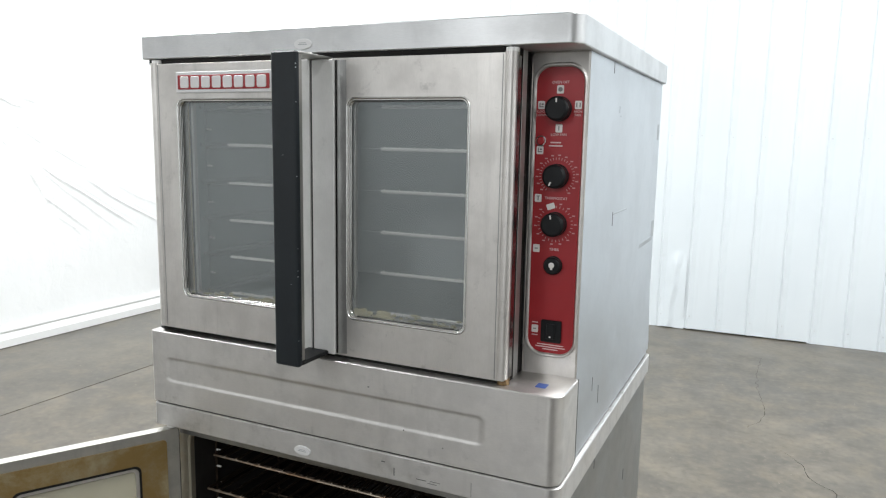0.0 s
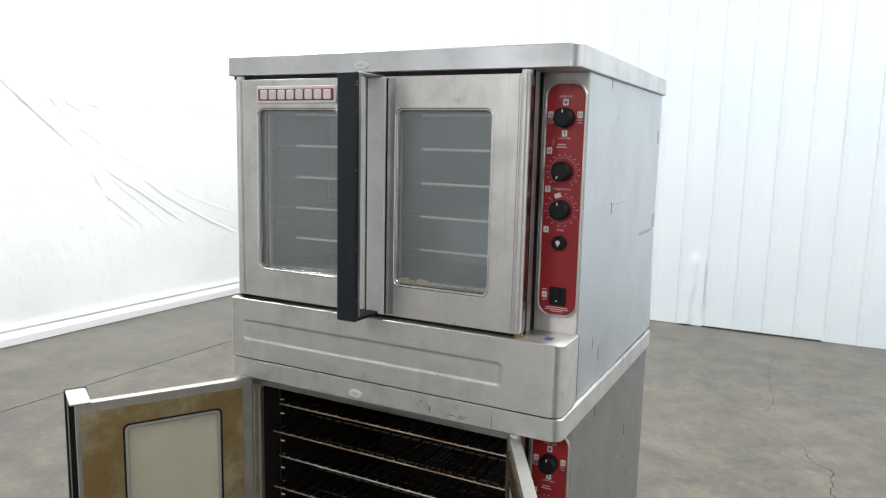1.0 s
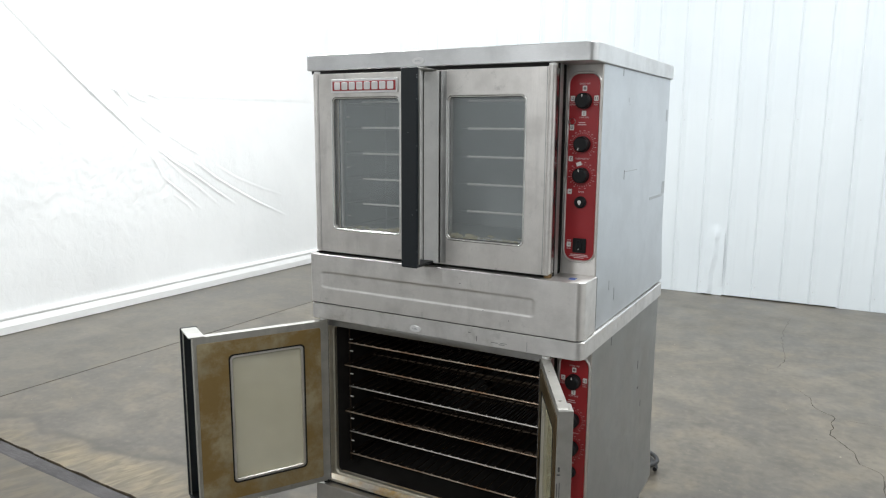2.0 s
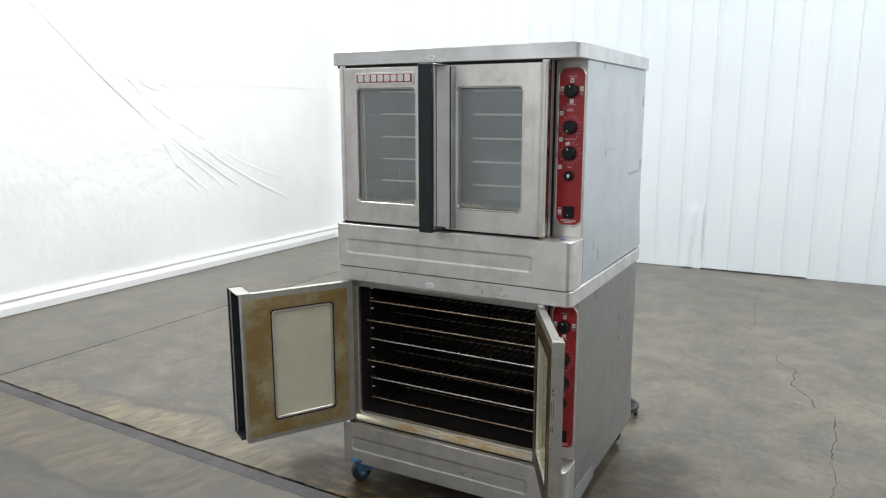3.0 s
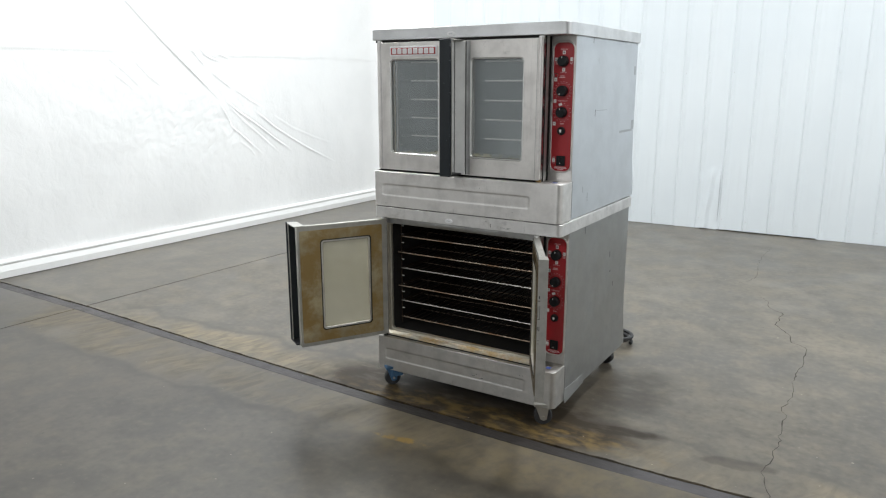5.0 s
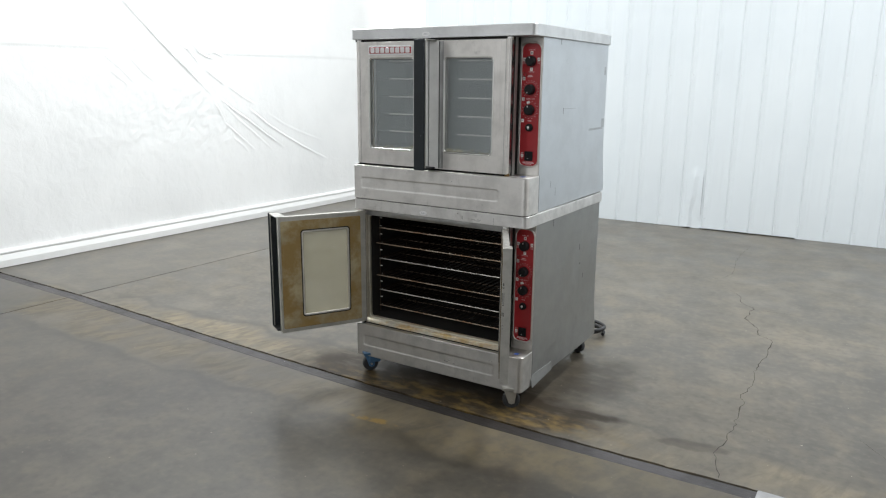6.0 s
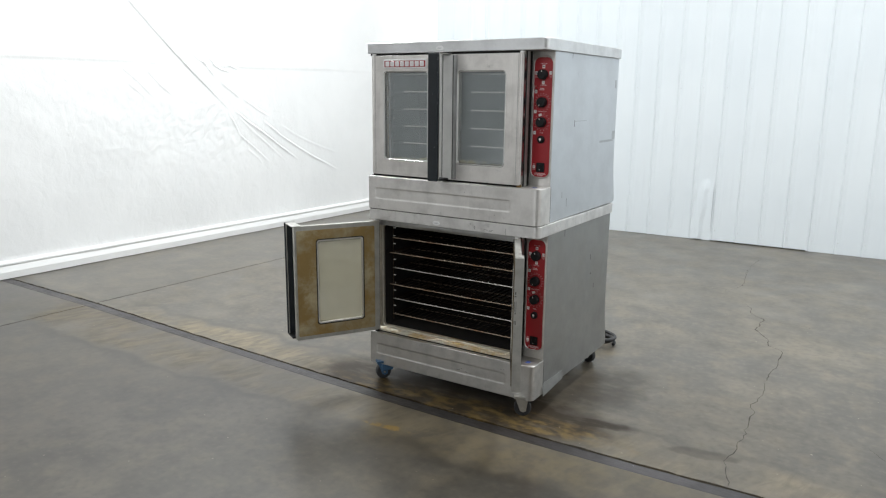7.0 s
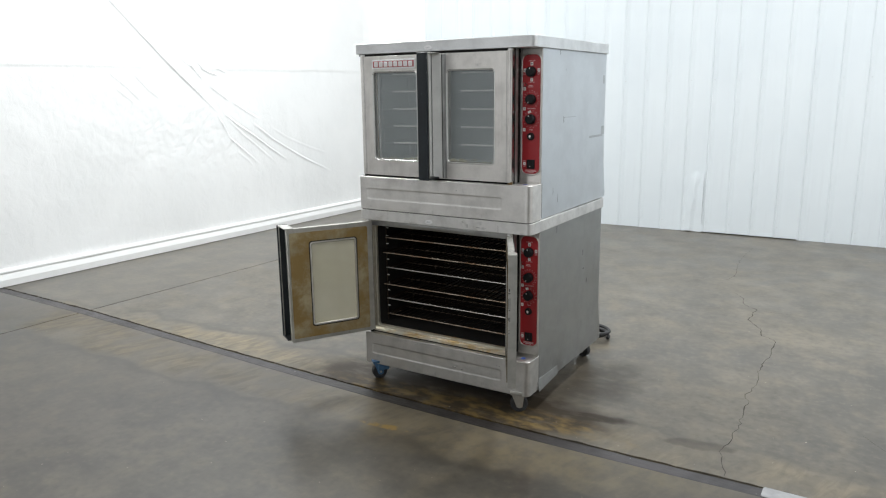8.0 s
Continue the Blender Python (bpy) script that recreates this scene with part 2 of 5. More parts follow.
def concrete(name, shade, band, band_stretch, sheens, stained):
    """Sealed concrete. shade scales the whole pour; band is the width of the raw trowelled strip along the joint and band_stretch
    where it begins and ends along x; sheens are the roughness of the polished and of the dull patches."""
    m, nt, b = material(name)
    at = coords(nt)
    big = noise_tex(nt, at, 0.62, 4.0, 0.5)
    mid = noise_tex(nt, coords(nt, offset=(5, 2, 0)), 1.7, 4.0, 0.52)
    small = noise_tex(nt, coords(nt, offset=(1, 7, 0)), 6.0, 3.0, 0.55)
    fine = noise_tex(nt, at, 26.0, 3.0, 0.55)
    grit = noise_tex(nt, at, 90.0, 2.0)
    col = mixed(nt, ramp(nt, mid, [(0.30, 0.0), (0.70, 1.0)]), (0.070, 0.065, 0.055), (0.114, 0.104, 0.083))
    col = mixed(nt, ramp(nt, big, [(0.38, 0.0), (0.66, 0.55)]), col, (0.086, 0.082, 0.073))
    col = mixed(nt, ramp(nt, small, [(0.46, 0.0), (0.72, 0.52)]), col, (0.160, 0.138, 0.098))
    col = mixed(nt, ramp(nt, small, [(0.28, 0.54), (0.50, 0.0)]), col, (0.052, 0.046, 0.037))
    pale = noise_tex(nt, coords(nt, offset=(9, 3, 0)), 2.4, 4.0, 0.55)
    col = mixed(nt, ramp(nt, pale, [(0.48, 0.0), (0.70, 0.46)]), col, (0.168, 0.152, 0.120))
    col = mixed(nt, ramp(nt, fine, [(0.28, 0.36), (0.53, 0.0)]), col, (0.042, 0.037, 0.030))
    col = mixed(nt, ramp(nt, fine, [(0.52, 0.0), (0.74, 0.34)]), col, (0.180, 0.160, 0.120))
    # distance from the joint, and the raw trowelled strip beside it
    sep = nt.nodes.new("ShaderNodeSeparateXYZ")
    nt.links.new(at, sep.inputs[0])
    gap = math_node(nt, "ABSOLUTE", math_node(nt, "ADD", sep.outputs["Y"], 0.17), 0.0)
    turn = nt.nodes.new("ShaderNodeVectorRotate")
    turn.rotation_type = "Z_AXIS"
    turn.inputs["Angle"].default_value = -1.25
    nt.links.new(at, turn.inputs["Vector"])
    stretch = nt.nodes.new("ShaderNodeMapping")
    stretch.inputs["Scale"].default_value = (5.5, 17.0, 1.0)
    nt.links.new(turn.outputs[0], stretch.inputs["Vector"])
    trowel = noise_tex(nt, stretch.outputs[0], 1.0, 7.0, 0.6, 0.9)
    wander = noise_tex(nt, coords(nt, offset=(4, 4, 0)), 3.0, 4.0, 0.5)
    ragged = math_node(nt, "MULTIPLY_ADD", wander, 0.34, math_node(nt, "ADD", gap, -0.17))
    strip = ramp(nt, ragged, [(band - 0.09, 1.0), (band + 0.05, 0.0)])
    rim = mixed(nt, ramp(nt, ragged, [(band - 0.01, 0.0), (band + 0.025, 1.0)]), (0.0, 0.0, 0.0), ramp(nt, ragged, [(band + 0.03, 0.55), (band + 0.10, 0.0)]))
    x0, x1 = band_stretch
    along = mixed(nt, ramp(nt, sep.outputs["X"], [(x0 - 0.5, 0.0), (x0 + 0.3, 1.0)]), (0.0, 0.0, 0.0), ramp(nt, sep.outputs["X"], [(x1 - 0.5, 1.0), (x1 + 0.7, 0.55)]))
    patchy = ramp(nt, noise_tex(nt, coords(nt, offset=(2, 8, 0)), 2.4, 6.0, 0.55), [(0.32, 0.10), (0.64, 1.0)])
    raw = mixed(nt, 1.0, mixed(nt, 1.0, strip, along, "MULTIPLY"), patchy, "MULTIPLY")
    col = mixed(nt, mixed(nt, 1.0, rim, along, "MULTIPLY"), col, (0.040, 0.036, 0.030))
    tone = mixed(nt, ramp(nt, trowel, [(0.36, 0.0), (0.66, 1.0)]), (0.106, 0.089, 0.058), (0.240, 0.202, 0.128))
    col = mixed(nt, mixed(nt, 1.0, raw, (0.80, 0.80, 0.80), "MULTIPLY"), col, tone)
    stain_and_shade = None
    if stained:
        # old oil stains reaching from the front casters, rusty rims, plus painted under-oven shade
        oven_shade_pool = blob(nt, 0.47, 0.02, 0.86, 0.32, 3, 0.28, 5.0, 0.22)
        tongue = blob(nt, 1.17, 0.104, 0.26, 0.050, 12, 0.45, 10.0, 0.35)
        side_patch = blob(nt, 1.10, 0.52, 0.20, 0.32, -10, 0.5, 6.0, 0.5)
        trail = blob(nt, 1.74, 0.10, 0.14, 0.045, 8, 0.5, 12.0, 0.2)
        stain_and_shade = mixed(nt, 1.0, mixed(nt, 1.0, oven_shade_pool, tongue, "LIGHTEN"), mixed(nt, 0.6, trail, side_patch), "LIGHTEN")
        holes = ramp(nt, noise_tex(nt, coords(nt, (1, 2.2, 1), (1, 2, 0)), 4.6, 7.0, 0.6), [(0.48, 1.0), (0.70, 0.6)])
        stain_and_shade = mixed(nt, 1.0, stain_and_shade, holes, "MULTIPLY")
        col = mixed(nt, mixed(nt, 1.0, stain_and_shade, (0.93, 0.93, 0.93), "MULTIPLY"), col, (0.028, 0.021, 0.014))
        rusty = mixed(nt, 1.0, blob(nt, 0.66, -0.055, 0.75, 0.11, 2, 0.5, 7.0, 0.3), ramp(nt, noise_tex(nt, coords(nt, (1, 2, 1), (8, 3, 0)), 9.0, 6.0, 0.62), [(0.42, 0.0), (0.64, 0.75)]), "MULTIPLY")
        col = mixed(nt, rusty, col, (0.165, 0.116, 0.044))
    else:
        tan = mixed(nt, 1.0, blob(nt, 0.75, -0.30, 0.95, 0.26, 4, 0.5, 4.0, 0.5), ramp(nt, noise_tex(nt, coords(nt, offset=(2, 6, 0)), 11.0, 5.0, 0.6), [(0.36, 0.15), (0.66, 0.75)]), "MULTIPLY")
        col = mixed(nt, tan, col, (0.205, 0.168, 0.098))
        spot = mixed(nt, 1.0, blob(nt, 0.44, -0.455, 0.12, 0.022, 6, 0.6, 18.0, 0.25), ramp(nt, noise_tex(nt, coords(nt, offset=(8, 3, 0)), 16.0, 5.0, 0.6), [(0.44, 0.0), (0.58, 1.0)]), "MULTIPLY")
        col = mixed(nt, spot, col, (0.30, 0.20, 0.05))
    speck = noise_tex(nt, coords(nt, (1, 1, 1), (3, 8, 0)), 26.0, 2.0, 0.5)
    col = mixed(nt, ramp(nt, speck, [(0.73, 0.0), (0.80, 0.6)]), col, (0.030, 0.027, 0.022))
    chip = noise_tex(nt, coords(nt, (1, 1, 1), (6, 1, 0)), 40.0, 1.0, 0.5)
    col = mixed(nt, ramp(nt, chip, [(0.785, 0.0), (0.80, 0.8)]), col, (0.34, 0.31, 0.25))
    col = mixed(nt, 1.0, col, (shade * 1.035, shade * 0.985, shade * 0.945), "MULTIPLY")
    nt.links.new(col, b.inputs["Base Color"])
    sheen = mixed(nt, ramp(nt, mid, [(0.36, 0.0), (0.62, 1.0)]), (sheens[0],) * 3, (sheens[1],) * 3)
    sheen = mixed(nt, raw, sheen, (0.44,) * 3)
    if stain_and_shade is not None:
        sheen = mixed(nt, stain_and_shade, sheen, (0.42,) * 3)
        nt.links.new(mixed(nt, stain_and_shade, (0.5,) * 3, (0.16,) * 3), b.inputs["Specular IOR Level"])
    nt.links.new(sheen, b.inputs["Roughness"])
    bump(nt, b, mixed(nt, 0.35, grit, mixed(nt, raw, (0.5, 0.5, 0.5), trowel)), 0.06, 0.0015)
    return m


CONCRETE = concrete("sealed_concrete", 0.96, 0.30, (-2.3, 0.2), (0.285, 0.37), True)
CONCRETE_SMOOTH = concrete("burnished_concrete", 0.85, 0.16, (-4.5, -2.6), (0.278, 0.30), True)
# Near slabs get a darker tone than the far ones.
CONCRETE_NEAR = concrete("near_slab_concrete", 0.60, 0.36, (-2.7, 0.6), (0.279, 0.31), False)
PALE_PATCH = plain("pale_filler", (0.34, 0.34, 0.345), 0.5, 0.0, 0.55, 18.0)


def sealant():
    """Grey joint sealant, scuffed paler in places and flecked with white."""
    m, nt, b = material("joint_sealant")
    blot = noise_tex(nt, coords(nt), 4.0, 6.0, 0.6)
    rub = noise_tex(nt, coords(nt, (1, 5, 1)), 16.0, 5.0, 0.6)
    fleck = noise_tex(nt, coords(nt, offset=(3, 2, 0)), 70.0, 1.0)
    col = mixed(nt, ramp(nt, blot, [(0.35, 0.0), (0.65, 1.0)]), (0.032, 0.029, 0.030), (0.066, 0.060, 0.062))
    col = mixed(nt, ramp(nt, rub, [(0.52, 0.0), (0.74, 0.5)]), col, (0.105, 0.098, 0.096))
    col = mixed(nt, ramp(nt, fleck, [(0.76, 0.0), (0.79, 0.8)]), col, (0.34, 0.33, 0.32))
    col = mixed(nt, mixed(nt, 1.0, blob(nt, 0.58, -0.19, 0.70, 0.30, 0, 0.3, 5.0, 0.35), (0.9, 0.9, 0.9), "MULTIPLY"), col, (0.020, 0.016, 0.014))
    nt.links.new(col, b.inputs["Base Color"])
    nt.links.new(ramp(nt, rub, [(0.3, 0.34), (0.7, 0.52)]), b.inputs["Roughness"])
    b.inputs["Specular IOR Level"].default_value = 0.3
    bump(nt, b, rub, 0.3, 0.002)
    return m


SEALANT = sealant()


def cloth():
    m, nt, b = material("white_tarpaulin")
    soft = noise_tex(nt, coords(nt), 1.4, 5.0)
    weave = noise_tex(nt, coords(nt), 90.0, 3.0)
    crumple = noise_tex(nt, coords(nt, (1, 1, 0.8)), 13.0, 6.0, 0.55, 0.6)
    nt.links.new(mixed(nt, ramp(nt, soft, [(0.3, 0.0), (0.7, 1.0)]), (0.742, 0.745, 0.742), (0.785, 0.785, 0.78)), b.inputs["Base Color"])
    b.inputs["Roughness"].default_value = 0.6
    bump(nt, b, mixed(nt, 0.12, crumple, weave), 0.6, 0.0085)
    return m


TARP = cloth()
HEM = plain("white_vinyl_hem", (0.84, 0.84, 0.83), 0.45, 0.0, 0.04, 8.0)


def wall_sheet():
    m, nt, b = material("painted_wall_sheet")
    soft = noise_tex(nt, coords(nt), 0.8, 5.0)
    streak = noise_tex(nt, coords(nt, (9, 9, 0.5)), 2.0, 6.0, 0.6)
    col = mixed(nt, ramp(nt, soft, [(0.3, 0.0), (0.7, 1.0)]), (0.606, 0.648, 0.676), (0.652, 0.690, 0.712))
    col = mixed(nt, ramp(nt, streak, [(0.5, 0.0), (0.8, 0.35)]), col, (0.550, 0.585, 0.606))
    nt.links.new(col, b.inputs["Base Color"])
    b.inputs["Roughness"].default_value = 0.42
    bump(nt, b, noise_tex(nt, coords(nt), 3.0, 4.0), 0.25, 0.01)
    return m


WALL = wall_sheet()
SCREW = plain("painted_screw_head", (0.58, 0.60, 0.61), 0.45, 0.1, 0.2)
WALL_FAR = plain("hall_wall_paint", (0.74, 0.75, 0.76), 0.7, 0.0, 0.1, 1.0)
WALL_SIDE = plain("white_hall_wall", (0.78, 0.79, 0.79), 0.6, 0.0, 0.06, 1.0)
CEIL = plain("ceiling_paint", (0.72, 0.72, 0.71), 0.8, 0.0, 0.08, 1.0)
LAMP_BODY = plain("lamp_housing", (0.7, 0.7, 0.7), 0.4)


# ---- shape helpers ----
def part(name, bm, mat, parent=None, label="", smooth=False, at=None):
    me = bpy.data.meshes.new(name)
    bmesh.ops.recalc_face_normals(bm, faces=bm.faces)
    bm.to_mesh(me)
    bm.free()
    me.materials.append(mat)
    if smooth:
        for p in me.polygons:
            p.use_smooth = True
        me.set_sharp_from_angle(angle=radians(38))
    ob = new(name, me)
    if smooth:
        even = ob.modifiers.new("even_faces", "WEIGHTED_NORMAL")
        even.weight, even.keep_sharp = 90, True
    if parent:
        ob.parent = parent
    if at is not None:
        ob.matrix_basis = at
    if label:
        tagged(ob, label)
    return ob


def shared(name, me, parent, m):
    ob = new(name, me)
    ob.parent = parent
    ob.matrix_basis = m
    return ob


def empty(name, m):
    ob = new(name)
    ob.empty_display_size = 0.1
    ob.matrix_basis = m
    return ob


def rounded(a0, a1, b0, b1, r, n=5):
    """A rounded rectangle's outline; r is one radius or four (a0b0, a1b0, a1b1, a0b1)."""
    rs = (r,) * 4 if isinstance(r, (int, float)) else r
    out = []
    for k, (ca, cb, sa, sb) in enumerate(((a0, b0, 1, 1), (a1, b0, -1, 1), (a1, b1, -1, -1), (a0, b1, 1, -1))):
        q = max(rs[k], 1e-4)
        for i in range(n + 1):
            ang = math.pi + k * math.pi / 2 + i / n * math.pi / 2
            out.append((ca + sa * q + q * math.cos(ang), cb + sb * q + q * math.sin(ang)))
    return out


def on(axis, outline, c):
    if axis == "z":
        return [(a, b, c) for a, b in outline]
    if axis == "y":
        return [(a, c, b) for a, b in outline]
    return [(c, a, b) for a, b in outline]


def loft(rings, caps=True, closed=False, bm=None):
    bm = bm or bmesh.new()
    vs = [[bm.verts.new(p) for p in ring] for ring in rings]
    pairs = list(zip(vs, vs[1:])) + ([(vs[-1], vs[0])] if closed else [])
    for u, v in pairs:
        for i in range(len(u)):
            j = (i + 1) % len(u)
            bm.faces.new((u[i], u[j], v[j], v[i]))
    if caps and not closed:
        bm.faces.new(vs[0][::-1])
        bm.faces.new(vs[-1])
    return bm


def block(x0, x1, y0, y1, z0, z1, r=0.004, bev=0.002, axis="z", n=4, bm=None):
    """A rounded bar or plate: outline across the axis with radius r, its end faces bevelled."""
    if axis == "z":
        a0, a1, b0, b1, c0, c1 = x0, x1, y0, y1, z0, z1
    elif axis == "y":
        a0, a1, b0, b1, c0, c1 = x0, x1, z0, z1, y0, y1
    else:
        a0, a1, b0, b1, c0, c1 = y0, y1, z0, z1, x0, x1
    rr = r if not isinstance(r, (int, float)) else (r,) * 4
    inner = tuple(max(q - bev, 0.0005) for q in rr)
    o1, o2 = rounded(a0, a1, b0, b1, rr, n), rounded(a0 + bev, a1 - bev, b0 + bev, b1 - bev, inner, n)
    return loft([on(axis, o2, c0), on(axis, o1, c0 + bev), on(axis, o1, c1 - bev), on(axis, o2, c1)], bm=bm)


def frame_ring(x0, x1, z0, z1, hx0, hx1, hz0, hz1, y0, y1, r=0.006, hr=0.012, bev=0.003, n=5):
    """An upright plate with a rounded opening, front at y0."""
    o = lambda d, y: on("y", rounded(x0 + d, x1 - d, z0 + d, z1 - d, max(r - d, 0.0005), n), y)
    h = lambda d, y: on("y", rounded(hx0 - d, hx1 + d, hz0 - d, hz1 + d, hr + d, n), y)
    return loft([o(bev, y0), h(bev, y0), h(0, y0 + bev), h(0, y1), o(0, y1), o(0, y0 + bev)], closed=True)


def disc(radius, y0, y1, bev=0.002, n=28, grip=0.0, cx=0.0, cz=0.0, bm=None):
    """A turned knob or button along y, its face at y0."""
    ring = lambda r, y: [(cx + r * (1 + grip * (i % 2)) * math.cos(2 * math.pi * i / n), y, cz + r * (1 + grip * (i % 2)) * math.sin(2 * math.pi * i / n)) for i in range(n)]
    return loft([ring(radius - bev, y0), ring(radius, y0 + bev), ring(radius, y1)], bm=bm)


def tube(points, r, n=7, bm=None, closed=False):
    """A round rod swept along points."""
    pts = [Vector(p) for p in points]
    rings = []
    side = None
    for k, p in enumerate(pts):
        a = pts[k - 1] if k or closed else p
        b = pts[(k + 1) % len(pts)] if k + 1 < len(pts) or closed else p
        d = (b - a).normalized()
        if side is None:
            side = d.orthogonal().normalized()
        side = (side - d * side.dot(d)).normalized()
        up = d.cross(side)
        rings.append([p + r * (math.cos(2 * math.pi * i / n) * side + math.sin(2 * math.pi * i / n) * up) for i in range(n)])
    return loft(rings, closed=closed, bm=bm)


def lettering(name, words, size, x, y, z, mat, parent, label=""):
    cu = bpy.data.curves.new(name, "FONT")
    cu.body, cu.size, cu.align_x, cu.align_y, cu.extrude, cu.resolution_u = words, size, "CENTER", "CENTER", 0.0002, 2
    tmp = bpy.data.objects.new(name, cu)
    scene.collection.objects.link(tmp)
    me = bpy.data.meshes.new_from_object(tmp.evaluated_get(bpy.context.evaluated_depsgraph_get()))
    bpy.data.objects.remove(tmp)
    me.materials.clear()
    me.materials.append(mat)
    ob = new(name, me)
    ob.parent = parent
    ob.matrix_basis = pose(x, y, z, 90)
    if label:
        tagged(ob, label)
    return ob


# ---- the hall ----
WALL_TURN = 0.83  # degrees by which the sheet wall runs off the oven's front
WALL_Y = 5.035
CURTAIN_X = -3.78
CURTAIN_TURN = -1.71  # degrees by which the curtain runs off the oven's side
SEAM_Z = 1.771


def build_floor():
    floor = tagged(empty("floor", pose(0, 0, 0)), "worn sealed grey-brown concrete floor with joints and cracks", "floor", kind="structure")
    x0, x1, y0, y1 = -4.3, 9.0, -9.0, 6.0
    # far edge of the wide joint, which bends a little, and its near edge
    upper = lambda x: float(np.interp(x, (-4.3, -3.7, -2.5, -1.6, -1.09, -0.5, 0.2, 0.9, 1.5, 2.2, 9.0), (0.01, -0.002, -0.022, -0.070, -0.096, -0.118, -0.138, -0.148, -0.141, -0.123, 0.05)))
    lower = lambda x: upper(x) - float(np.interp(x, (-4.3, -2.4, -1.2, 0.4, 2.0), (0.088, 0.094, 0.082, 0.090, 0.084)))
    cut = lambda y: -2.535 + 0.0254 * y
    g = 0.0045

    def slab(corners, mat=CONCRETE):
        bm = bmesh.new()
        top = [bm.verts.new((x, y, 0)) for x, y in corners]
        low = [bm.verts.new((x, y, -0.06)) for x, y in corners]
        bm.faces.new(top)
        for i in range(len(top)):
            j = (i + 1) % len(top)
            bm.faces.new((top[i], low[i], low[j], top[j]))
        part("slab", bm, mat, floor)

    # ragged edge of the far slabs along the joint
    def edge(a, b):
        n = max(2, int(abs(b - a) / 0.025))
        xs = [a + (b - a) * i / n for i in range(n + 1)]
        return [(x, upper(x) + 0.008 * noise.noise((x * 9, 0, 0)) + 0.007 * noise.noise((x * 40, 3, 0))) for x in xs]

    c = cut(0)
    slab(edge(c + g, x1) + [(x1, y1), (cut(y1) + g, y1)])
    slab(edge(x0, c - g) + [(cut(y1) - g, y1), (x0, y1)], CONCRETE_SMOOTH)
    near = lambda a, b: [(a + (b - a) * i / 60, lower(a + (b - a) * i / 60) + 0.004 * noise.noise((i * 0.7, 5, 0))) for i in range(61)]
    slab([(cut(y0) + g, y0), (x1, y0)] + near(x1, c + g), CONCRETE_NEAR)
    slab([(x0, y0), (cut(y0) - g, y0)] + near(c - g, x0), CONCRETE_NEAR)
    bm = bmesh.new()
    n = 420
    rows = []
    for i in range(n + 1):
        x = x0 + (x1 - x0) * i / n
        rows.append([bm.verts.new((x, lower(x) - 0.01, -0.004)), bm.verts.new((x, lower(x) + 0.012, -0.0015)), bm.verts.new((x, upper(x) - 0.013 + 0.006 * noise.noise((x * 6, 4, 0)), -0.0015 + 0.001 * noise.noise((x * 7, 0, 0)))), bm.verts.new((x, upper(x) - 0.008, -0.014)), bm.verts.new((x, upper(x) + 0.02, -0.014))])
    for u, v in zip(rows, rows[1:]):
        for k in range(4):
            bm.faces.new((u[k], v[k], v[k + 1], u[k + 1]))
    part("patch", block(2.04, 2.9, -0.203, -0.128, -0.004, 0.0015, 0.01, 0.0008), PALE_PATCH, floor, "pale bare patch of the joint")
    part("joint_filler", bm, SEALANT, floor, "smooth dark grey joint sealant")
    bm = bmesh.new()
    bm.faces.new([bm.verts.new(p) for p in ((x0, y0, -0.05), (x1, y0, -0.05), (x1, y1, -0.05), (x0, y1, -0.05))])
    part("bed", bm, CRACK, floor)
    return floor


def crack(points, width, seed, parent):
    """A crooked, uneven crack: a thin dirty ribbon with wandering edges."""
    rng = random.Random(seed)
    pts = [Vector((*p, 0)) for p in points]
    fine = []
    for a, b in zip(pts, pts[1:]):
        n = max(2, int((b - a).length / 0.03))
        side = Vector((-(b - a).y, (b - a).x, 0)).normalized()
        for i in range(n):
            s = i / n
            wob = 0.016 * noise.noise((a.lerp(b, s) * 5) + Vector((seed, 0, 0))) + 0.018 * noise.noise((a.lerp(b, s) * 19) + Vector((seed, 3, 0)))
            fine.append(a.lerp(b, s) + side * (wob * min(1, 6 * s * (1 - s) + 0.3)))
    fine.append(pts[-1])
    bm = bmesh.new()
    last = None
    for k, p in enumerate(fine):
        d = (fine[min(k + 1, len(fine) - 1)] - fine[max(k - 1, 0)]).normalized()
        side = Vector((-d.y, d.x, 0))
        s = k / (len(fine) - 1)
        w = width * (0.22 + 1.1 * abs(noise.noise(p * 9))) * min(1, 8 * (1 - s) + 0.1) * rng.uniform(0.7, 1.3)
        v = (bm.verts.new(p + side * w + Vector((0, 0, 0.0012))), bm.verts.new(p - side * w + Vector((0, 0, 0.0012))))
        if last:
            bm.faces.new((last[0], last[1], v[1], v[0]))
        last = v
    part("crack", bm, CRACK, parent)


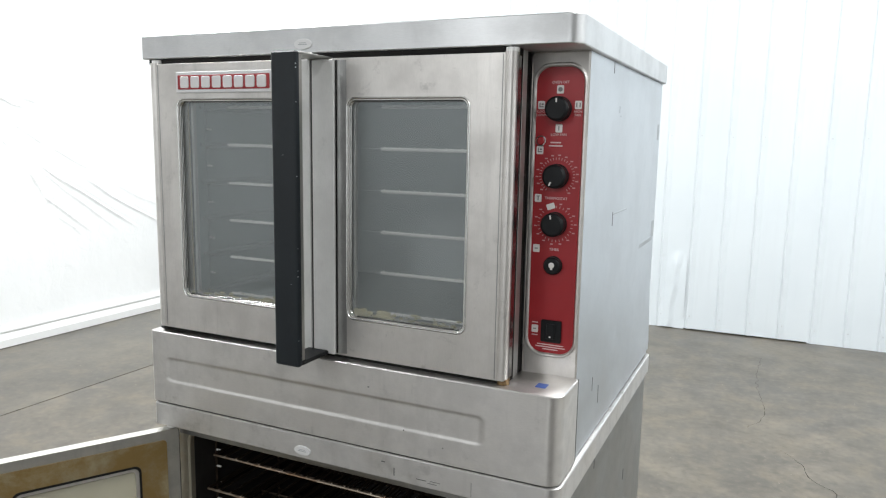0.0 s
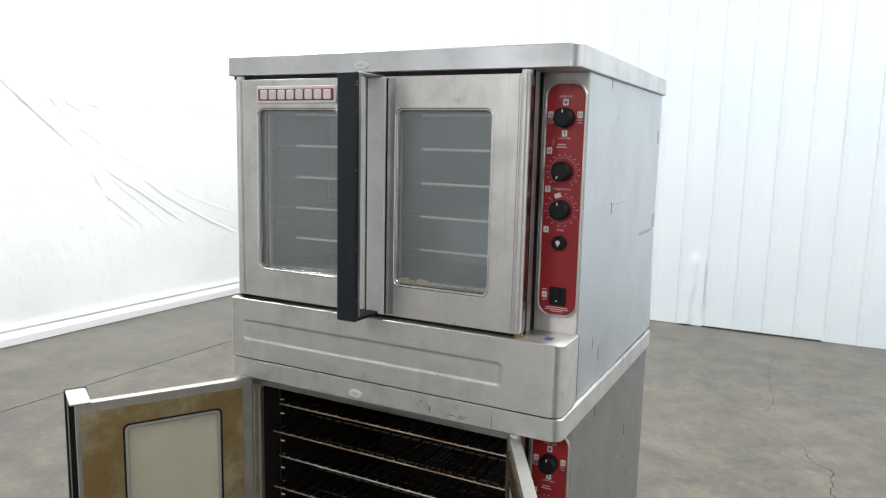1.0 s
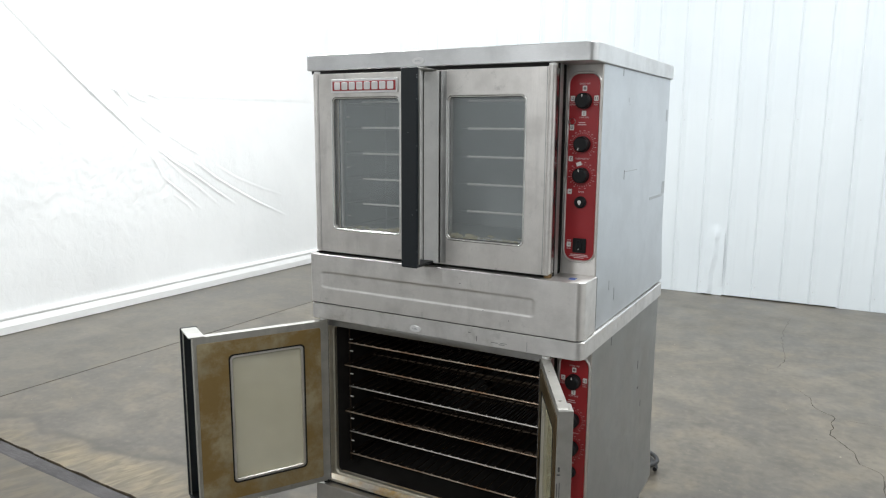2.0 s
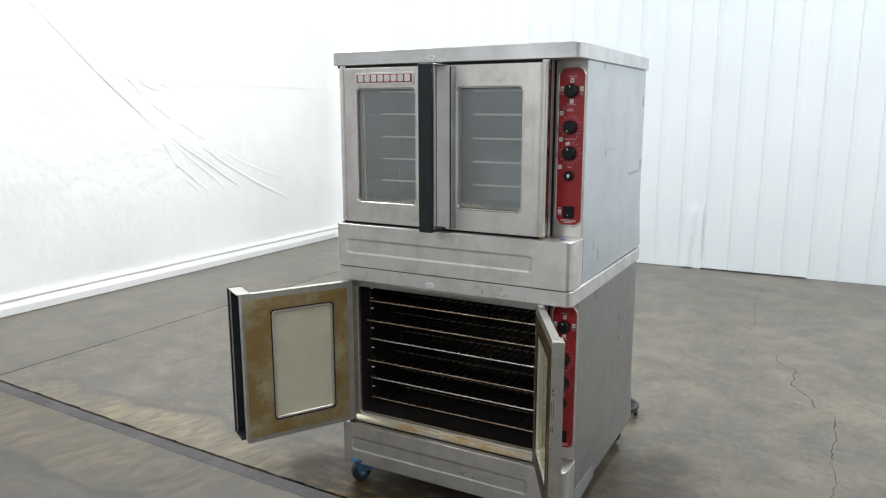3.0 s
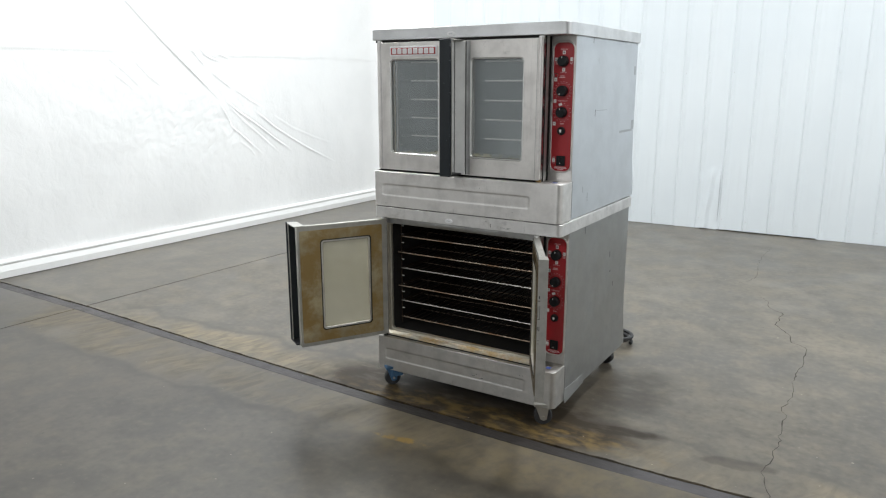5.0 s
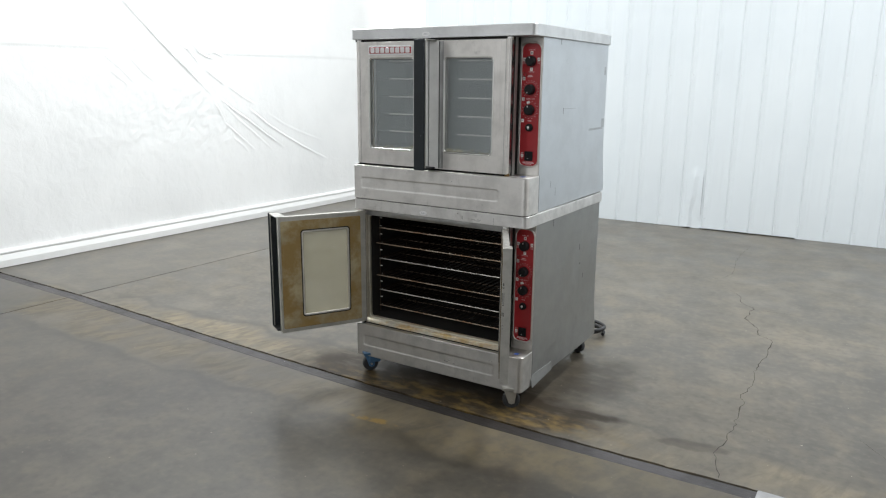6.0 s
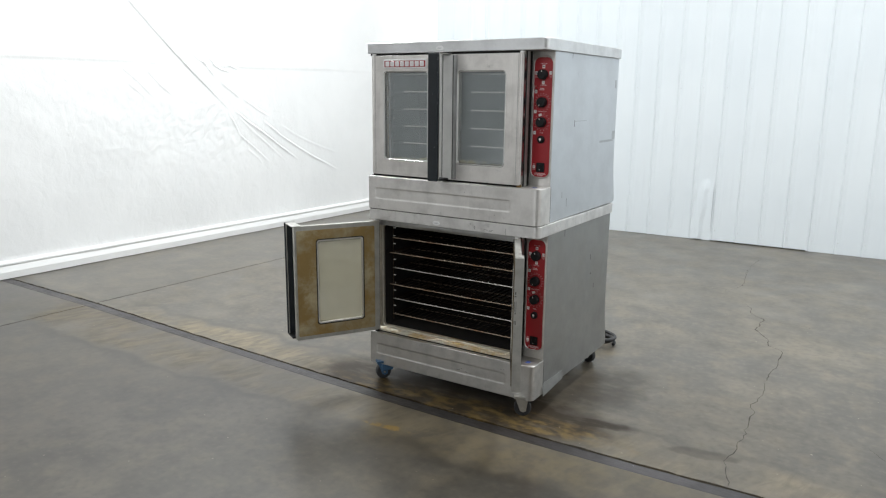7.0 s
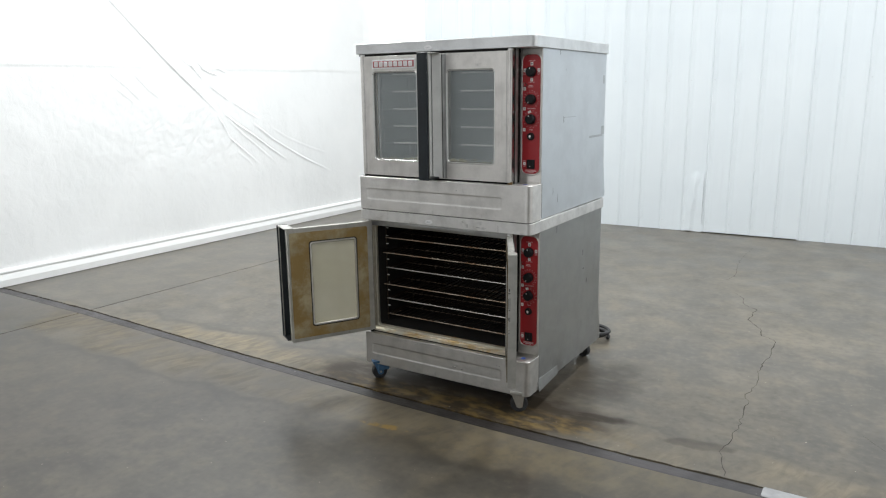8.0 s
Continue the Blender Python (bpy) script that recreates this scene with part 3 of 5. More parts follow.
def build_wall_sheet():
    wall = tagged(empty("wall_north", pose(0, WALL_Y, 0, 0, 0, WALL_TURN)), "white ribbed metal sheet wall with screws and a crumpled foot", "wall", kind="structure")
    pitch, height = 0.2335, 5.2
    x_first = 0.626 - 20 * pitch
    prof = [(0.0, 0.0), (0.009, 0.0), (0.014, 0.0026), (0.017, 0.0026), (0.024, -0.0070), (0.034, -0.0080), (0.066, 0.0), (0.150, 0.0), (0.2335, 0.0)]

    def sheet(dented):
        bm = bmesh.new()
        zs = [0.005 + (height - 0.005) * k / 6 for k in range(7)]
        if dented:
            zs = [0.005 + 0.9 * k / 45 for k in range(46)] + [1.6, 2.6, height]
        cols = []
        for k in range(4):
            steps = prof[:-1] if k < 3 else prof
            if dented:
                steps = []
                for a, b in zip(prof, prof[1:]):
                    m = max(1, int((b[0] - a[0]) / 0.014))
                    steps += [(a[0] + (b[0] - a[0]) * i / m, a[1] + (b[1] - a[1]) * i / m) for i in range(m)]
                if k == 3:
                    steps.append(prof[-1])
            cols += [(k * pitch + a, b) for a, b in steps]
        grid = []
        for x, y in cols:
            col = []
            for z in zs:
                dy = 0.0
                if dented:
                    # the foot of the sheet is buckled: a ridge runs up to a point beside the lap, and the lap gapes beside it
                    up = min(1.0, max(0.0, (0.68 - z) / 0.15))
                    up = up * up * (3 - 2 * up)
                    gape = math.sin(math.pi * min(1.0, max(0.0, (z - 0.09) / 0.55))) ** 0.8
                    ridge = 0.802 + 0.085 * min(z, 0.7) + 0.012 * noise.noise((z * 7, 1, 0))
                    left, valley = ridge - 0.070, ridge + 0.040 + 0.010 * noise.noise((z * 9, 4, 0))
                    high = 0.026 * up * (0.9 + 0.25 * noise.noise((z * 5, 2, 0)))
                    dy -= float(np.interp(x, (left, ridge, valley, 0.934), (0.0, high, 0.15 * high, 0.012 * gape)))
                    dy += 0.0025 * up * (1.0 if x > left else 0.3) * noise.noise((x * 20 + z * 4, z * 7, 0))
                    ding = math.exp(-((x - 0.735) / 0.022) ** 2 - ((z - 0.60) / 0.018) ** 2)
                    dy += 0.003 * ding
                # the buckled foot stands a little off the floor
                foot = 0.009 * math.exp(-(((x - 0.80) / 0.05) ** 2)) if dented and z < 0.02 else 0.0
                col.append(bm.verts.new((x, y + dy, z + foot)))
            grid.append(col)
        for u, v in zip(grid, grid[1:]):
            for i in range(len(zs) - 1):
                bm.faces.new((u[i], v[i], v[i + 1], u[i + 1]))
        return bm

    base = part("panel", sheet(False), WALL, wall, at=pose(x_first, 0, 0))
    for i in range(1, 14):
        x = x_first + i * 4 * pitch
        lift = 0.0055 if i == 5 else -0.003
        if i == 4:
            part("panel", sheet(True), WALL, wall, "dented sheet with a crumpled foot", at=pose(x, -0.001, -0.002))
        else:
            shared("panel", base.data, wall, pose(x, -0.001 * (i % 2), lift))
    # screws in rows on the flats beside the ribs
    bm = bmesh.new()
    for i in range(56):
        for z in (0.11, 1.60, 3.2):
            disc(0.0052, -0.005, 0.0, 0.0015, 8, cx=x_first + i * pitch + 0.046, cz=z + 0.004 * ((i * 7) % 3), bm=bm)
    for v in bm.verts:
        v.co.y -= 0.0062
    tagged(part("screw_row", bm, SCREW, wall), kind="stuff")
    # Unseen black backing, added to darken the gaps at the sheets' foot.
    part("backing", block(-4.2, 9.5, 0.03, 0.12, 0, 5.4), SEAL_SHADE, wall)
    return wall


def build_curtain():
    cur = tagged(empty("tarpaulin_curtain", pose(0, 0, 0, 0, 0, CURTAIN_TURN)), "white tarpaulin curtain hanging with creases and a heavy hem", "curtain")
    ys = [-9.0, -6, -4, -2.4, -1.2, -0.6] + [0.009 * i for i in range(514)]
    y_end = ys[-1]
    turn_r = 0.25
    path = [(CURTAIN_X, y, 1, 0) for y in ys]
    for i in range(1, 9):
        a = math.pi / 2 * i / 8
        path.append((CURTAIN_X + turn_r * (1 - math.cos(a)), y_end + turn_r * math.sin(a), math.cos(a), -math.sin(a)))
    yb = y_end + turn_r
    for i in range(1, 12):
        path.append((CURTAIN_X + turn_r + (-2.756 - CURTAIN_X - turn_r) * i / 11, yb + 0.062 * i / 11, 0, -1))
    zs = [0.12 + 0.03 * i for i in range(14)] + [0.53 + 0.009 * i for i in range(262)] + [3.1, 3.6, 4.4, 5.3]
    P = np.array([[(p[1] if k < len(ys) else p[1] + 0.3 * (k - len(ys)) / 20) for k, p in enumerate(path)]]).T
    Y = np.repeat(P, len(zs), 1)
    Z = np.repeat(np.array([zs]), len(path), 0)

    def away(line):
        """The signed distance from a bent line, and how far along it the nearest place is."""
        best = np.full(Y.shape, 9.0)
        sign = np.zeros(Y.shape)
        along = np.zeros(Y.shape)
        for k, ((ay, az), (by, bz)) in enumerate(zip(line, line[1:])):
            dy, dz = by - ay, bz - az
            s = np.clip(((Y - ay) * dy + (Z - az) * dz) / (dy * dy + dz * dz), 0, 1)
            d = np.hypot(Y - ay - s * dy, Z - az - s * dz)
            near = d < best
            best = np.where(near, d, best)
            sign = np.where(near, np.sign((Y - ay) * dz - (Z - az) * dy), sign)
            along = np.where(near, (k + s) / (len(line) - 1), along)
        return best * sign, along

    lift = np.zeros(Y.shape)
    folds = [
        ([(0.62, 2.86), (0.95, 2.54), (1.20, 2.29), (1.44, 2.05), (1.60, 1.895), (1.79, 1.725), (2.01, 1.535), (2.28, 1.305)], 0.0142, 0.0062),
        ([(2.31, 1.33), (2.45, 1.225), (2.68, 1.09), (2.96, 0.905), (3.20, 0.76)], 0.0100, 0.0070),
        ([(2.44, 1.445), (2.60, 1.35), (2.78, 1.26)], 0.0075, 0.0065),
        ([(2.70, 1.21), (2.96, 1.035), (3.17, 0.92), (3.46, 0.77), (3.92, 0.57)], 0.0095, 0.0070),
        ([(2.23, 1.29), (2.30, 1.18), (2.36, 1.07), (2.54, 0.93), (2.77, 0.75)], 0.0090, 0.0065),
        ([(2.34, 1.28), (2.52, 1.12), (2.70, 0.99), (3.02, 0.74)], 0.0060, 0.0065),
        ([(2.45, 0.92), (2.59, 0.82), (2.66, 0.74)], 0.0060, 0.0055),
        ([(2.96, 1.16), (3.20, 1.03), (3.54, 0.90), (3.90, 0.79)], 0.0032, 0.0070),
        ([(1.92, 1.83), (1.99, 1.76), (2.08, 1.66)], 0.0085, 0.0065),
        ([(2.00, 1.87), (2.07, 1.79), (2.15, 1.75), (2.28, 1.72)], 0.0085, 0.0065),
        ([(1.79, 1.91), (1.88, 1.84), (1.97, 1.79)], 0.0070, 0.0065),
        ([(2.16, 1.61), (2.26, 1.54), (2.39, 1.46)], 0.0075, 0.0065),
        ([(2.24, 1.80), (2.38, 1.755)], 0.0060, 0.0070),
        ([(1.30, 1.72), (1.44, 1.58), (1.56, 1.49)], 0.0065, 0.0080),
        ([(1.05, 1.74), (1.20, 1.62), (1.38, 1.45)], 0.0055, 0.0080),
        ([(1.10, 1.60), (1.28, 1.46)], 0.0050, 0.0080),
    ]
    for line, high, wide in folds:
        d, s = away(line)
        fade = np.clip(np.minimum(s * 8 + 0.3, (1 - s) * 5), 0, 1)
        # a ridge on the upper side, and the sharp valley beneath it
        lift += high * fade * (np.exp(-(((d - 1.4 * wide) / (1.7 * wide)) ** 2)) - 0.8 * np.exp(-((d / wide) ** 2)))
    # crumple that gathers round the middle of the folds, and slow billows
    heart = np.exp(-(((Y - 2.1) / 0.75) ** 2 + ((Z - 1.1) / 0.42) ** 2)) + 0.7 * np.exp(-(((Y - 1.2) / 1.0) ** 2 + ((Z - 1.25) / 0.5) ** 2))
    for i in range(Y.shape[0]):
        for k in range(Y.shape[1]):
            y, z = float(Y[i, k]), float(Z[i, k])
            a, b = 0.8 * y + 0.6 * z, -0.6 * y + 0.8 * z
            lift[i, k] += heart[i, k] * (0.0022 * noise.noise((a * 7.0, b * 12.0, 0)) + 0.0026 * noise.noise((y * 17.0 + 3 * z, z * 15.0, 5)) - 0.0022 * abs(noise.noise((a * 12.0, b * 20.0, 7))))
            lift[i, k] -= 0.004 * abs(noise.noise((y * 2.2 + z * 1.3, z * 2.4 - y * 0.7, 11))) + 0.0035 * abs(noise.noise((y * 4.6 - z * 2.0, z * 3.8 + y * 1.2, 17)))
            lift[i, k] += 0.012 * noise.noise((y * 0.9, z * 0.7, 9)) + 0.004 * noise.noise((y * 5, z * 2.0, 2))
    # the welded seam between two widths of the sheet
    lift += 0.0035 / (1 + np.exp(-(Z - SEAM_Z - 0.006 * np.sin(2.1 * Y)) / 0.004))
    lift *= np.clip((Z - 0.10) / 0.25, 0, 1)
    lift[len(ys) + 8:] *= 0.25
    bm = bmesh.new()
    vs = [[bm.verts.new((p[0] + p[2] * lift[i, k], p[1] + p[3] * lift[i, k], zs[k])) for k in range(len(zs))] for i, p in enumerate(path)]
    for u, v in zip(vs, vs[1:]):
        for k in range(len(zs) - 1):
            bm.faces.new((u[k], u[k + 1], v[k + 1], v[k]))
    sheet = part("sheet", bm, TARP, cur, smooth=True)
    thick = sheet.modifiers.new("thickness", "SOLIDIFY")
    thick.thickness = 0.004
    line = [(p[0] + 0.012 * p[2], p[1] + 0.012 * p[3]) for p in path]
    part("hem_pipe", tube([(x, y, 0.125) for x, y in line[::5]], 0.024, 10), HEM, cur, "white pipe sleeve along the hem", smooth=True)
    bm = bmesh.new()
    prev = None
    for i in range(0, len(path), 3):
        x, y, nx, ny = path[i]
        w = 0.006 * noise.noise((y * 2.2, 0, 0))
        ring = [bm.verts.new((x + nx * d, y + ny * d, z)) for d, z in ((0.030 + w, 0.108), (0.040 + w, 0.060), (0.034 + w, 0.004), (-0.02, 0.004), (-0.02, 0.108))]
        if prev:
            for k in range(5):
                bm.faces.new((prev[k], prev[(k + 1) % 5], ring[(k + 1) % 5], ring[k]))
        prev = ring
    part("skirt", bm, HEM, cur, "white vinyl skirt under the hem")
    return cur


def build_shell():
    # Unseen walls and ceiling, added to hold the light and feed reflections.
    for name, dims, mat in (
        ("wall_south", (-4.3, 9.2, -9.1, -9.0, 0, 5.4), WALL_FAR),
        ("wall_east", (9.0, 9.1, -9.0, 6.2, 0, 5.4), WALL_SIDE),
        ("wall_west", (-4.4, -4.3, -9.0, 6.2, 0, 5.4), WALL_SIDE),
        ("ceiling", (-4.4, 9.2, -9.1, 6.3, 5.4, 5.5), CEIL),
    ):
        tagged(part(name, block(*dims), mat), "unseen added hall " + name.split("_")[0], name.split("_")[0], kind="structure")


def build_lamps():
    first = None
    for x, y, watts in LAMPS:
        data = bpy.data.lights.new("tube_light", "AREA")
        data.shape, data.size, data.size_y, data.energy, data.color = "RECTANGLE", 0.35, 2.4, watts, (0.95, 0.985, 1.0)
        lamp = new("tube_light", data)
        lamp.matrix_basis = pose(x, y, LAMP_Z - 0.02)
        if first is None:
            first = tagged(part("ceiling_lamp", block(-0.22, 0.22, -1.25, 1.25, 0, 0.08, 0.02), LAMP_BODY), "unseen ceiling tube lamp, added to light the hall", "lamp", "ceiling lamps")
            first.matrix_basis = pose(x, y, LAMP_Z)
            part("hanger", tube([(0, 1, 0.07), (0, 1, 5.4 - LAMP_Z)], 0.006), ZINC, first)
            part("hanger", tube([(0, -1, 0.07), (0, -1, 5.4 - LAMP_Z)], 0.006), ZINC, first)
        else:
            copy_thing(first, pose(x, y, LAMP_Z))


# ---- the ovens ----
W, D, H = 0.972, 0.936, 0.825  # one oven's outside
DOOR_Z0, DOOR_Z1 = 0.183, 0.768
HOLE_Z0, HOLE_Z1 = 0.265, 0.689
CAV = (0.056, 0.842, 0.204, 0.743)
LOW_STRETCH = 1.0135  # stretches the lower oven's height to fit the camera's view
RACK_Z = [0.255, 0.340, 0.425, 0.510, 0.596, 0.680]


def kick_panel(oven, high, base, mat):
    """The pressed front apron: a rounded right corner and a shallow recessed field."""
    x0, x1, yf, r = 0.001, W, -0.02, 0.030
    prof = [(x0, 0.10, -1, 0), (x0, yf + 0.005, -1, 0), (x0 + 0.0015, yf + 0.0015, -0.7, -0.7)]
    prof += [(x0 + 0.005 + (x1 - r - x0 - 0.005) * i / 190, yf, 0, -1) for i in range(191)]
    prof += [(x1 - r + r * math.sin(a), yf + r - r * math.cos(a), math.sin(a), -math.cos(a)) for a in [math.pi / 2 * i / 10 for i in range(1, 11)]]
    prof += [(x1, 0.10, 1, 0)]
    zs = [base, base + 0.0025] + [0.007 + (high - 0.013) * i / 64 for i in range(65)] + [high - 0.002, high]
    bm = bmesh.new()

    def sink(x, z):
        hx, hz, cx, cz, cr = 0.388, 0.0265, 0.436, 0.085, 0.010
        qx, qz = abs(x - cx) - hx + cr, abs(z - cz) - hz + cr
        d = math.hypot(max(qx, 0), max(qz, 0)) + min(max(qx, qz), 0) - cr
        s = min(1, max(0, 0.5 - d / 0.006))
        return 0.0019 * s * s * (3 - 2 * s)

    rows = []
    for z in zs:
        inset = 0.002 if z in (zs[0], zs[-1]) else 0.0
        rows.append([bm.verts.new((x - nx * (inset + sink(x, z) * (ny < -0.99)), y - ny * (inset + sink(x, z) * (ny < -0.99)), z)) for x, y, nx, ny in prof])
    for u, v in zip(rows, rows[1:]):
        for i in range(len(u) - 1):
            bm.faces.new((u[i], u[i + 1], v[i + 1], v[i]))
    bm.faces.new(rows[-1])
    bm.faces.new(rows[0][::-1])
    return part("apron", bm, mat, oven, "brushed steel apron with a recessed field", smooth=True)


def door(oven, hinge, angle, left, wide, opened):
    """One glazed steel door. It lies along x from the hinge, its face towards -y."""
    s = 1 if left else -1
    y0, y1 = -0.011, 0.020  # the pivot stands near the face
    z0, z1 = DOOR_Z0, DOOR_Z1
    win = (0.069, 0.325) if left else (0.086, 0.333)
    X = lambda a, b: (min(s * a, s * b), max(s * a, s * b))
    rim = -0.010 if left else 0.0
    dx, hx = X(rim, wide), X(*win)
    out = (0.014, 0.006, 0.006, 0.014) if left else (0.006, 0.014, 0.014, 0.006)
    leaf = part("door", frame_ring(dx[0], dx[1], z0, z1, hx[0], hx[1], HOLE_Z0, HOLE_Z1, y0, y1 - 0.004, 0.006, 0.014, 0.0010 if opened else 0.0004), STEEL_OPEN if opened else STEEL_V, oven, "open brushed steel door with baked liner" if opened else "closed brushed steel door with window", smooth=True, at=pose(hinge, 0.003, 0, 0, 0, angle))
    # bead round the window, inner liner, panes
    roll = lambda d, y: on("y", rounded(hx[0] - d, hx[1] + d, HOLE_Z0 - d, HOLE_Z1 + d, 0.013 + d, 6), y)
    part("window_bead", loft([roll(0.0065, y0 + 0.0005), roll(0.0055, y0 - 0.0012), roll(0.0040, y0 - 0.0017), roll(0.0022, y0 - 0.0008), roll(0.0006, y0 + 0.0018), roll(-0.0026, y0 + 0.0062), roll(0.0065, y0 + 0.0062)], closed=True), STEEL_V if opened else BEAD, leaf, "rolled steel window edge", smooth=True)
    part("seal", frame_ring(hx[0] - 0.0005, hx[1] + 0.0005, HOLE_Z0 - 0.0005, HOLE_Z1 + 0.0005, hx[0] + 0.002, hx[1] - 0.002, HOLE_Z0 + 0.002, HOLE_Z1 - 0.002, y0 + 0.004, y0 + 0.0085, 0.012, 0.009, 0.001), SEAL_SHADE, leaf)
    part("pane", block(hx[0] - 0.002, hx[1] + 0.002, y0 + 0.008, y0 + 0.012, HOLE_Z0 - 0.002, HOLE_Z1 + 0.002, 0.010, 0.001, "y"), GLASS, leaf, "clear outer glass").visible_shadow = False
    ix = (hx[0] + 0.017, hx[1]) if left else hx
    part("liner", frame_ring(dx[0] + (0.028 if left else 0.010), dx[1] - (0.010 if left else 0.028), z0 + 0.020, z1 - 0.022, ix[0] - 0.010, ix[1] + 0.010, HOLE_Z0 - 0.010, HOLE_Z1 + 0.010, y1 - 0.006, y1, 0.008, 0.016, 0.0015), LINER if left else LINER_DARK, leaf, "tan heat-stained inner liner" if left else "dark brown inner liner", smooth=True)
    part("gasket", frame_ring(ix[0] - 0.0098, ix[1] + 0.0098, HOLE_Z0 - 0.0098, HOLE_Z1 + 0.0098, ix[0] - 0.005, ix[1] + 0.005, HOLE_Z0 - 0.005, HOLE_Z1 + 0.005, y1 - 0.010, y1 + 0.001, 0.016, 0.014, 0.001), SEAL_SHADE, leaf, "dark window gasket")
    part("bead", frame_ring(ix[0] - 0.0049, ix[1] + 0.0049, HOLE_Z0 - 0.0049, HOLE_Z1 + 0.0049, ix[0] + 0.002, ix[1] - 0.002, HOLE_Z0 + 0.002, HOLE_Z1 - 0.002, y1 - 0.010, y1 - 0.001, 0.013, 0.010, 0.001), STEEL_V, leaf, smooth=True)
    part("pane", block(ix[0] - 0.004, ix[1] + 0.004, y1 - 0.014, y1 - 0.0105, HOLE_Z0 - 0.004, HOLE_Z1 + 0.004, 0.012, 0.001, "y"), (GLASS_PALE if left else GLASS_OLIVE) if opened else GLASS_INNER, leaf, ("inner glass with a bright reflection put into pale film" if left else "olive shiny inner glass") if opened else "coated inner glass").visible_shadow = False
    # grease along the foot of the window
    bm = bmesh.new()
    rng = random.Random(5 if left else 8)
    for k in range(90):
        a = rng.random()
        x = hx[0] + 0.006 + (hx[1] - hx[0] - 0.012) * (a if k % 3 else (1 - a ** 2 * 0.35 if left else a ** 2 * 0.35))
        q = rng.uniform(0.0010, 0.0032) * (1.0 if k % 3 else 1.7)
        bmesh.ops.create_icosphere(bm, subdivisions=1, radius=1, matrix=Matrix.Translation((x, y0 + 0.0145, HOLE_Z0 + 0.002 + q * 0.4 + rng.random() ** 4 * 0.012)) @ Matrix.Diagonal((q * rng.uniform(1.2, 3.4), 0.002, q, 1)))
    tagged(part("grease_crust", bm, GREASE, leaf, "dried yellow-brown grease"), kind="stuff")
    # rolled hinge edge with its pin caps
    hx0 = s * (rim + 0.009)
    part("hinge_tube", tube([(hx0, y0 + 0.0075, z0 + 0.004), (hx0, y0 + 0.0075, z1 + 0.002)], 0.0112, 18), STEEL_V, leaf, smooth=True)
    part("hinge_groove", block(*X(rim + 0.0205, rim + 0.0222), y0 - 0.0006, y0 + 0.001, z0 + 0.003, z1 - 0.002, 0.0004, 0.0002), STEEL_SHADED, leaf)
    part("door_edge", block(*X(rim - 0.0002, rim - 0.0018), 0.001, y1 - 0.001, z0 + 0.004, z1 - 0.004, 0.0005, 0.0002), CHROME_DULL, leaf, "polished door edge")
    part("hinge_cap", tube([(hx0, y0 + 0.013, z1 + 0.002), (hx0, y0 + 0.013, z1 + 0.009)], 0.012, 14), STRIP, leaf)
    # The left bush is blackened so that it sinks into the dark gap.
    part("hinge_bush", tube([(hx0, y0 + 0.016, z0 - 0.0095), (hx0, y0 + 0.016, z0 + 0.003)], 0.0115, 14), SEAL_SHADE if left else BRASS, leaf, "dark hinge bush" if left else "worn brass bush")
    if left:
        # flat edge strip and the black pull
        part("edge_strip", block(0.375, wide - 0.0005, -0.019, y0 - 0.0005, z0 + 0.004, z1 - 0.002, 0.003, 0.0015), STEEL_OPEN if opened else STRIP, leaf, smooth=True)
        grip = part("handle", block(0.402, 0.458, -0.123, -0.109, z0 + 0.001, z1 + 0.003, 0.005, 0.003), HANDLE, leaf, "black coated full-height pull bar", smooth=True)
        # Zinc flange stands in for a bright reflected line along the bar.
        part("back_flange", block(0.45, 0.4525, -0.1095, -0.096, z0 + 0.004, z1 - 0.001, 0.0008, 0.0004), ZINC, grip)
        part("back_flange", block(0.41, 0.4125, -0.1095, -0.096, z0 + 0.004, z1 - 0.001, 0.0008, 0.0004), BLACK, grip)
        rng = random.Random(11)
        for k in range(14):
            edge = 0.45 + 0.55 * rng.random()
            zz, hh, ww = z0 + 0.02 + rng.random() ** 0.8 * (z1 - z0 - 0.04), rng.uniform(0.0006, 0.0022), rng.uniform(0.0004, 0.0009)
            if edge < 0.72:
                x = 0.4026 if rng.random() < 0.4 else 0.4574
                part("paint_chip", block(x - ww, x + ww, -0.1226, -0.1205, zz, zz + hh, 0.0004, 0.0002), RESIDUE, grip)
            else:
                x = rng.uniform(0.406, 0.45)
                part("paint_chip", block(x, x + ww * 4, -0.1231, -0.1225, zz, zz + 0.0007, 0.0003, 0.0001), RESIDUE, grip)
        # Black below, zinc above: each bracket's reflection is put into its colour.
        part("handle_bracket", block(0.408, 0.458, -0.110, -0.022, z0 + 0.002, z0 + 0.010, 0.004, 0.002), BLACK, grip, smooth=True)
        part("handle_bracket", block(0.406, 0.456, -0.1085, 0.018, z1 - 0.001, z1 + 0.003, 0.006, 0.001), ZINC, grip, "top bracket made pale for its lamp reflection", smooth=True)
    else:
        # deeper meeting edge that stands proud of the leaf, with worn latch slots
        part("meeting_edge", block(-wide - 0.001, -wide + 0.050, -0.021, y1 - 0.003, z0 + 0.002, z1 - 0.003, 0.0025, 0.0015), STEEL_OPEN if opened else STRIP, leaf, smooth=True)
        # Seam and slot are dark strips put in for shaded gaps.
        if not opened:
            part("seam_strip", block(-wide - 0.0036, -wide - 0.0012, -0.0195, y1 - 0.004, z0 + 0.002, z1 - 0.003, 0.0006, 0.0003), SEAL_SHADE, leaf, "black strip painting the shaded seam between the doors")
